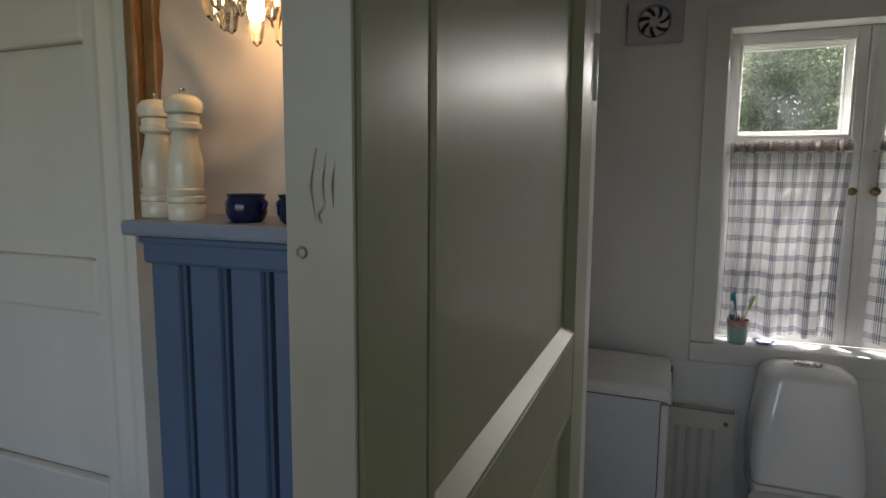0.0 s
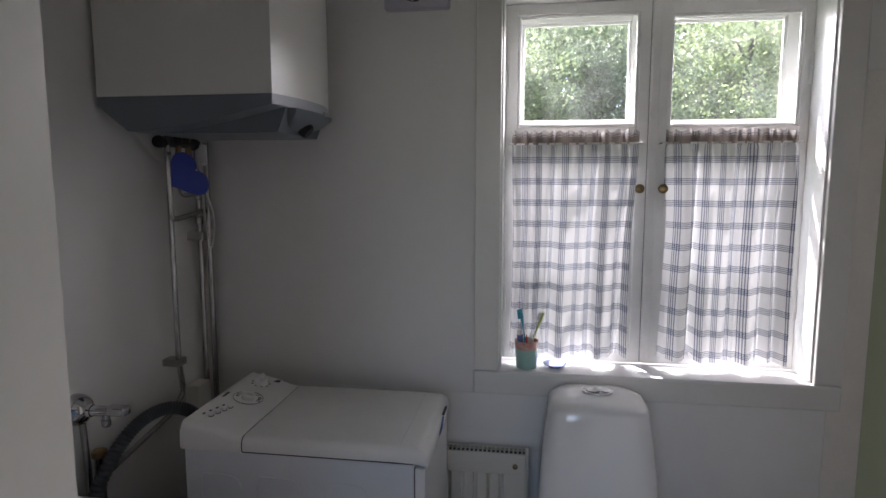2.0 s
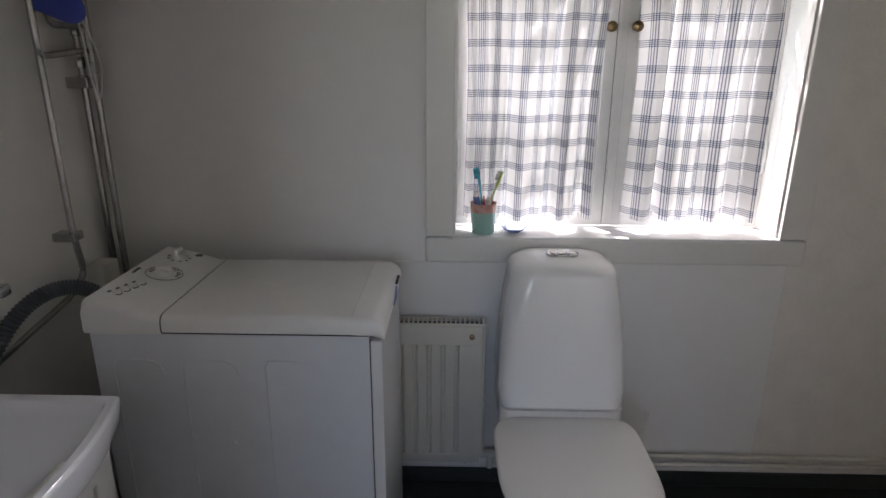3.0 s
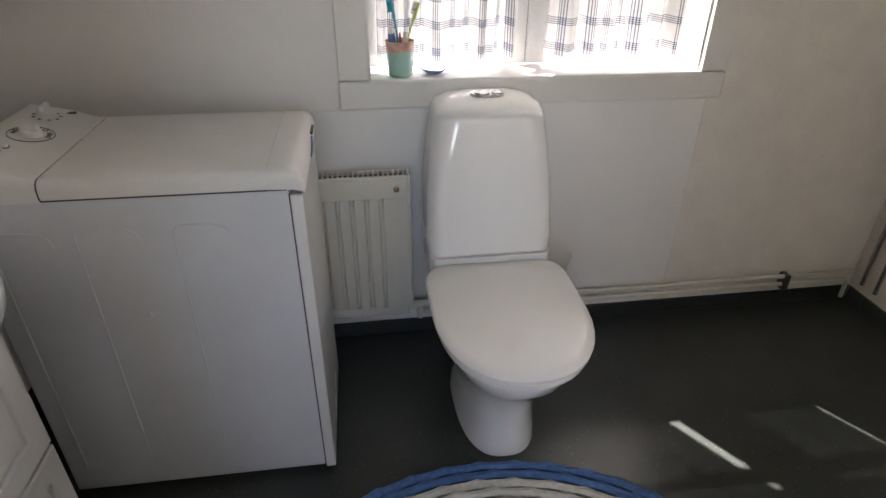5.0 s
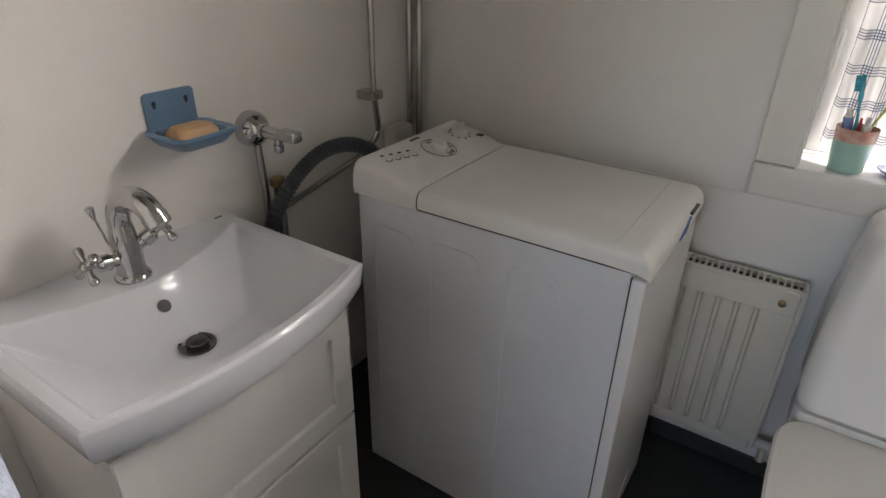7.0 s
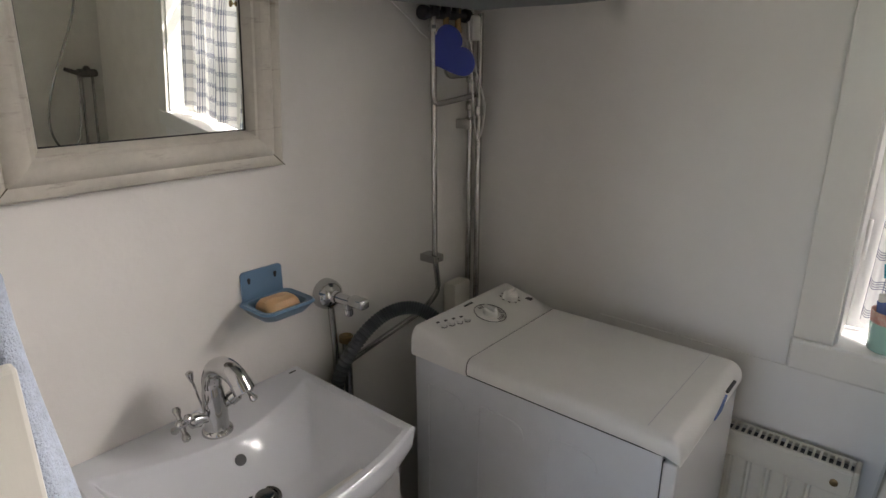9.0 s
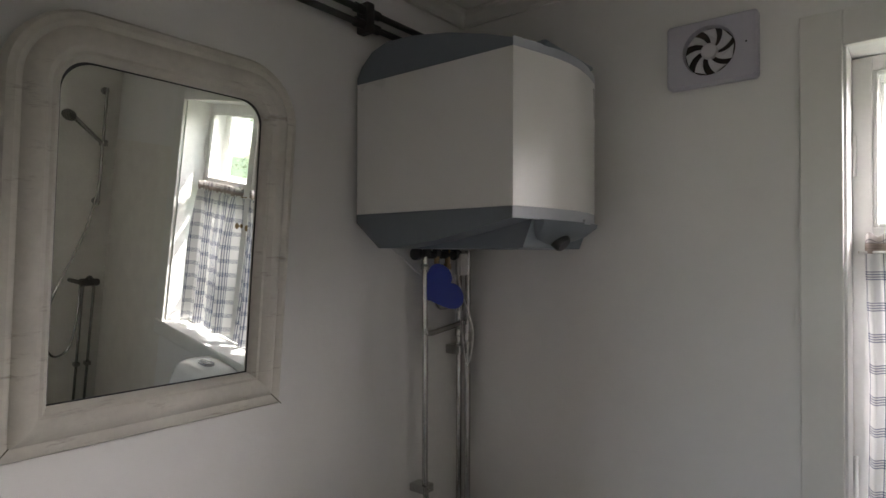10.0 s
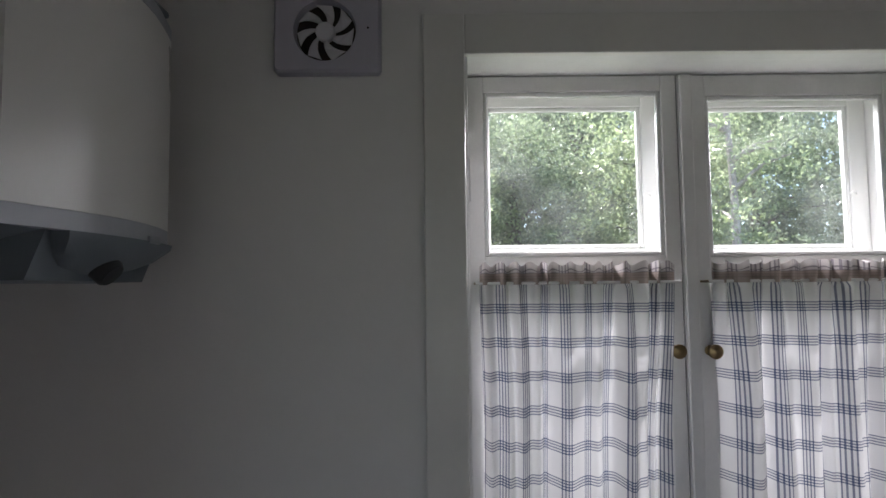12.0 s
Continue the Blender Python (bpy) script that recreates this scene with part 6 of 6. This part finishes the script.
def pepper_mill(loc):
    root = thing("pepper_mill", loc, "tall cream-painted turned wooden pepper mill on the shelf", "pepper mill", "pepper mills")
    b_ = B()
    lathe(b_, [(0.031, 0), (0.032, 0.003), (0.032, 0.026), (0.030, 0.029), (0.033, 0.032), (0.033, 0.040), (0.030, 0.043), (0.032, 0.046), (0.032, 0.053), (0.029, 0.056), (0.0305, 0.08), (0.0295, 0.10), (0.0235, 0.13), (0.0205, 0.152), (0.029, 0.158), (0.0295, 0.166), (0.026, 0.169), (0.0265, 0.180), (0.024, 0.182)], loc, (0, 0, 1), 32)
    part("body", b_, M_MILL, root, "", True)
    b_ = B()
    lathe(b_, [(0.024, 0.1825), (0.030, 0.185), (0.0325, 0.195), (0.031, 0.205), (0.024, 0.213), (0.008, 0.217), (0, 0.217)], loc, (0, 0, 1), 32)
    head = part("head", b_, M_MILL, root, "", True)
    b_ = B()
    lathe(b_, [(0.004, 0.216), (0.004, 0.220), (0.0055, 0.222), (0.0055, 0.227), (0, 0.229)], loc, (0, 0, 1), 14)
    part("finial", b_, M_STEEL, head, "small metal finial", True)
    return root


mill = pepper_mill((0.112, -1.800, 1.502))
copy_thing(mill, pose(0.012, -1.765, 1.502))


def bowl_pot(loc):
    root = thing("glazed_pot", loc, "small navy blue glazed stoneware pot on the shelf", "pot", "stoneware pots")
    b_ = B()
    lathe(b_, [(0.024, 0), (0.029, 0.004), (0.034, 0.016), (0.034, 0.030), (0.030, 0.042), (0.033, 0.047), (0.031, 0.0475), (0.027, 0.042), (0.029, 0.02), (0, 0.008)], loc, (0, 0, 1), 28)
    pot = part("body", b_, M_NAVY, root, "", True)
    for s in (-1, 1):
        b_ = B()
        tube(b_, smooth_path([(loc[0] + s * 0.032, loc[1], loc[2] + 0.036), (loc[0] + s * 0.040, loc[1], loc[2] + 0.032), (loc[0] + s * 0.034, loc[1], loc[2] + 0.022)], 5), 0.004, 8)
        part("lug", b_, M_NAVY, root, "", True)
    return root


pot = bowl_pot((0.241, -1.80, 1.502))
copy_thing(pot, pose(0.338, -1.79, 1.502))


def glass_lamp():
    c = Vector((0.245, -1.765, 1.848))
    root = thing("glass_lamp", c, "wall lamp with a warm bulb and hanging glass drops", "lamp")
    b_ = B()
    lathe(b_, [(0.010, 0.05), (0.012, 0.10), (0.05, 0.115), (0.05, 0.12), (0.01, 0.125)], c, (0, 0, 1), 24)
    rod(b_, (c.x, c.y, c.z + 0.12), (c.x, YH - 0.012, c.z + 0.15), 0.006)
    lathe(b_, [(0.04, 0), (0.035, 0.012), (0.0, 0.02)], (c.x, YH - 0.022, c.z + 0.15), (0, -1, 0), 20)
    part("fitting", b_, M_BRASS, root, "", True)
    b_ = B()
    lathe(b_, [(0.006, 0.05), (0.011, 0.035), (0.015, 0.012), (0.012, -0.006), (0, -0.014)], c, (0, 0, 1), 18)
    part("bulb", b_, M_BULB, root, "glowing warm bulb", True)
    rnd = random.Random(5)
    for k in range(14):
        a = 2 * math.pi * k / 14
        r = 0.062 if k % 2 else 0.085
        o = c + Vector((r * math.cos(a), r * math.sin(a), 0.09 - 0.03 * (k % 2)))
        b_ = B()
        ln = 0.075 + 0.03 * rnd.random()
        lathe(b_, [(0.002, 0), (0.010, -ln * 0.3), (0.014, -ln * 0.65), (0.009, -ln * 0.92), (0, -ln)], o, (0.12 * math.cos(a), 0.12 * math.sin(a), 1), 6)
        d = part("glass_drop", b_, M_LAMPGLASS, root, "clear glass drop")
        d.visible_shadow = False
    lamp = new("bulb_light", bulb_data)
    lamp.location = (c.x, c.y - 0.0, c.z - 0.035)
    return root


glass_lamp()

# ---- outdoors ----
b = B()
ring_faces(b, [[(x, -400, -0.45) for x in (-400, 400)], [(x, 0.31, -0.45) for x in (-400, 400)], [(x, 5, -0.4) for x in (-400, 400)], [(x, 16, 0.6) for x in (-400, 400)], [(x, 60, 1.6) for x in (-400, 400)], [(x, 600, 2.0) for x in (-400, 400)]], closed=False, cap0=False, cap1=False)
solo("ground", b, M_GRASS, "grassy ground rising to a wood", "ground", "structure")


def tree(loc, h, spread, seed, leaf_mat, bark, leaves, lean=0.0):
    rnd = random.Random(seed)
    root = thing("tree", loc, "leafy green deciduous tree outside the window" if bark is M_BARK else "birch with a pale trunk outside the window", "tree", "trees outside")
    o = Vector(loc)
    b_ = B()
    top = o + Vector((lean, 0, h * 0.8))
    pts = smooth_path([o, o.lerp(top, 0.35) + Vector((rnd.uniform(-.15, .15), rnd.uniform(-.1, .1), 0)), o.lerp(top, 0.7) + Vector((rnd.uniform(-.2, .2), rnd.uniform(-.1, .1), 0)), top], 5)
    r0 = 0.028 * h if bark is M_BARK else 0.011 * h
    tube(b_, pts, r0, 9, lambda i: r0 * (1 - 0.85 * i / len(pts)))
    part("trunk", b_, bark, root, "", True)
    tips = []
    for k in range(16):
        t = 0.16 + 0.8 * k / 16
        base = pts[min(len(pts) - 1, int(t * len(pts)))]
        a = rnd.uniform(0, 6.28)
        ln = spread * (1.1 - 0.6 * abs(t - 0.45)) * rnd.uniform(0.6, 1.05)
        tip = base + Vector((math.cos(a) * ln, math.sin(a) * ln, rnd.uniform(0.05, 0.55) * ln))
        mid = base.lerp(tip, 0.5) + Vector((0, 0, 0.12 * ln))
        lp = smooth_path([base, mid, tip], 4)
        b_ = B()
        tube(b_, lp, 0.02, 6, lambda i: 0.010 * h * 0.5 * (1.1 - i / len(lp)))
        part("limb", b_, bark, root, "", True)
        tips += [mid, tip, base.lerp(tip, 0.75)]
    g = np.random.default_rng(seed)
    per = int(leaves / len(tips))
    vs = []
    for tp in tips:
        sub = g.normal(0, 0.30 * spread ** 0.6, (max(3, per // 40), 3)) * (1, 1, 0.8)
        ids = g.integers(0, len(sub), per)
        vs.append(np.array(tp) + sub[ids] + g.normal(0, 0.13, (per, 3)) * (1, 1, 0.7))
    c = np.concatenate(vs)
    n = len(c)
    u = g.normal(size=(n, 3)); u /= np.linalg.norm(u, axis=1, keepdims=True)
    w = np.cross(u, g.normal(size=(n, 3))); w /= np.linalg.norm(w, axis=1, keepdims=True)
    s = g.uniform(0.026, 0.056, (n, 1))
    quad = np.stack([c - u * s, c + w * s * 0.5, c + u * s, c - w * s * 0.5], 1).reshape(-1, 3) - np.array(loc)
    me = bpy.data.meshes.new("crown")
    me.from_pydata(quad.tolist(), [], np.arange(4 * n).reshape(-1, 4).tolist())
    me.materials.append(leaf_mat)
    cr = new("crown", me)
    cr.parent = root
    return root


for k, (x, y, h, sp, lm, bk, nl) in enumerate((
        (-2.6, 10.5, 6.5, 1.9, M_LEAFA, M_BARK, 16000), (0.2, 9.5, 5.2, 1.7, M_LEAFA, M_BARK, 18000), (2.6, 10.8, 6.2, 1.8, M_LEAFB, M_BARK, 16000),
        (5.2, 9.8, 5.6, 1.8, M_LEAFA, M_BARK, 16000), (7.8, 11.5, 6.8, 2.0, M_LEAFB, M_BARK, 14000), (-5.4, 11.5, 6.6, 2.0, M_LEAFB, M_BARK, 14000),
        (-1.0, 14.5, 8.5, 2.4, M_LEAFB, M_BARK, 18000), (1.8, 15.0, 8.8, 2.5, M_LEAFB, M_BARK, 18000), (4.6, 14.6, 8.6, 2.5, M_LEAFB, M_BARK, 18000), (8.5, 15.5, 9.0, 2.6, M_LEAFB, M_BARK, 14000), (-4.5, 15.5, 9.0, 2.6, M_LEAFB, M_BARK, 14000), (12.4, 9.0, 6.0, 1.8, M_LEAFA, M_BARK, 12000),
        (5.60, 8.2, 8.5, 0.8, M_LEAFA, M_BIRCH, 1500))):
    tree((x, y, -0.4 + max(0, (y - 5)) / 11 - 0.05), h, sp, 40 + k, lm, bk, nl * 2.4)


def woodland():
    """Dense far foliage as one mass of leaves in clumps."""
    g = np.random.default_rng(7)
    n, m = 110000, 1500
    cl = np.stack([g.uniform(-14, 17, m), g.uniform(16.5, 20, m), g.uniform(0.2, 11.5, m)], 1)
    c = cl[g.integers(0, m, n)] + g.normal(0, 0.42, (n, 3))
    u = g.normal(size=(n, 3)); u /= np.linalg.norm(u, axis=1, keepdims=True)
    w = np.cross(u, g.normal(size=(n, 3))); w /= np.linalg.norm(w, axis=1, keepdims=True)
    s = g.uniform(0.09, 0.17, (n, 1))
    quad = np.stack([c - u * s, c + w * s * 0.55, c + u * s, c - w * s * 0.55], 1).reshape(-1, 3)
    me = bpy.data.meshes.new("woodland")
    me.from_pydata(quad.tolist(), [], np.arange(4 * n).reshape(-1, 4).tolist())
    me.materials.append(M_LEAFB)
    tagged(new("woodland", me), "dense green woodland behind the house", "woodland", kind="stuff")


woodland()
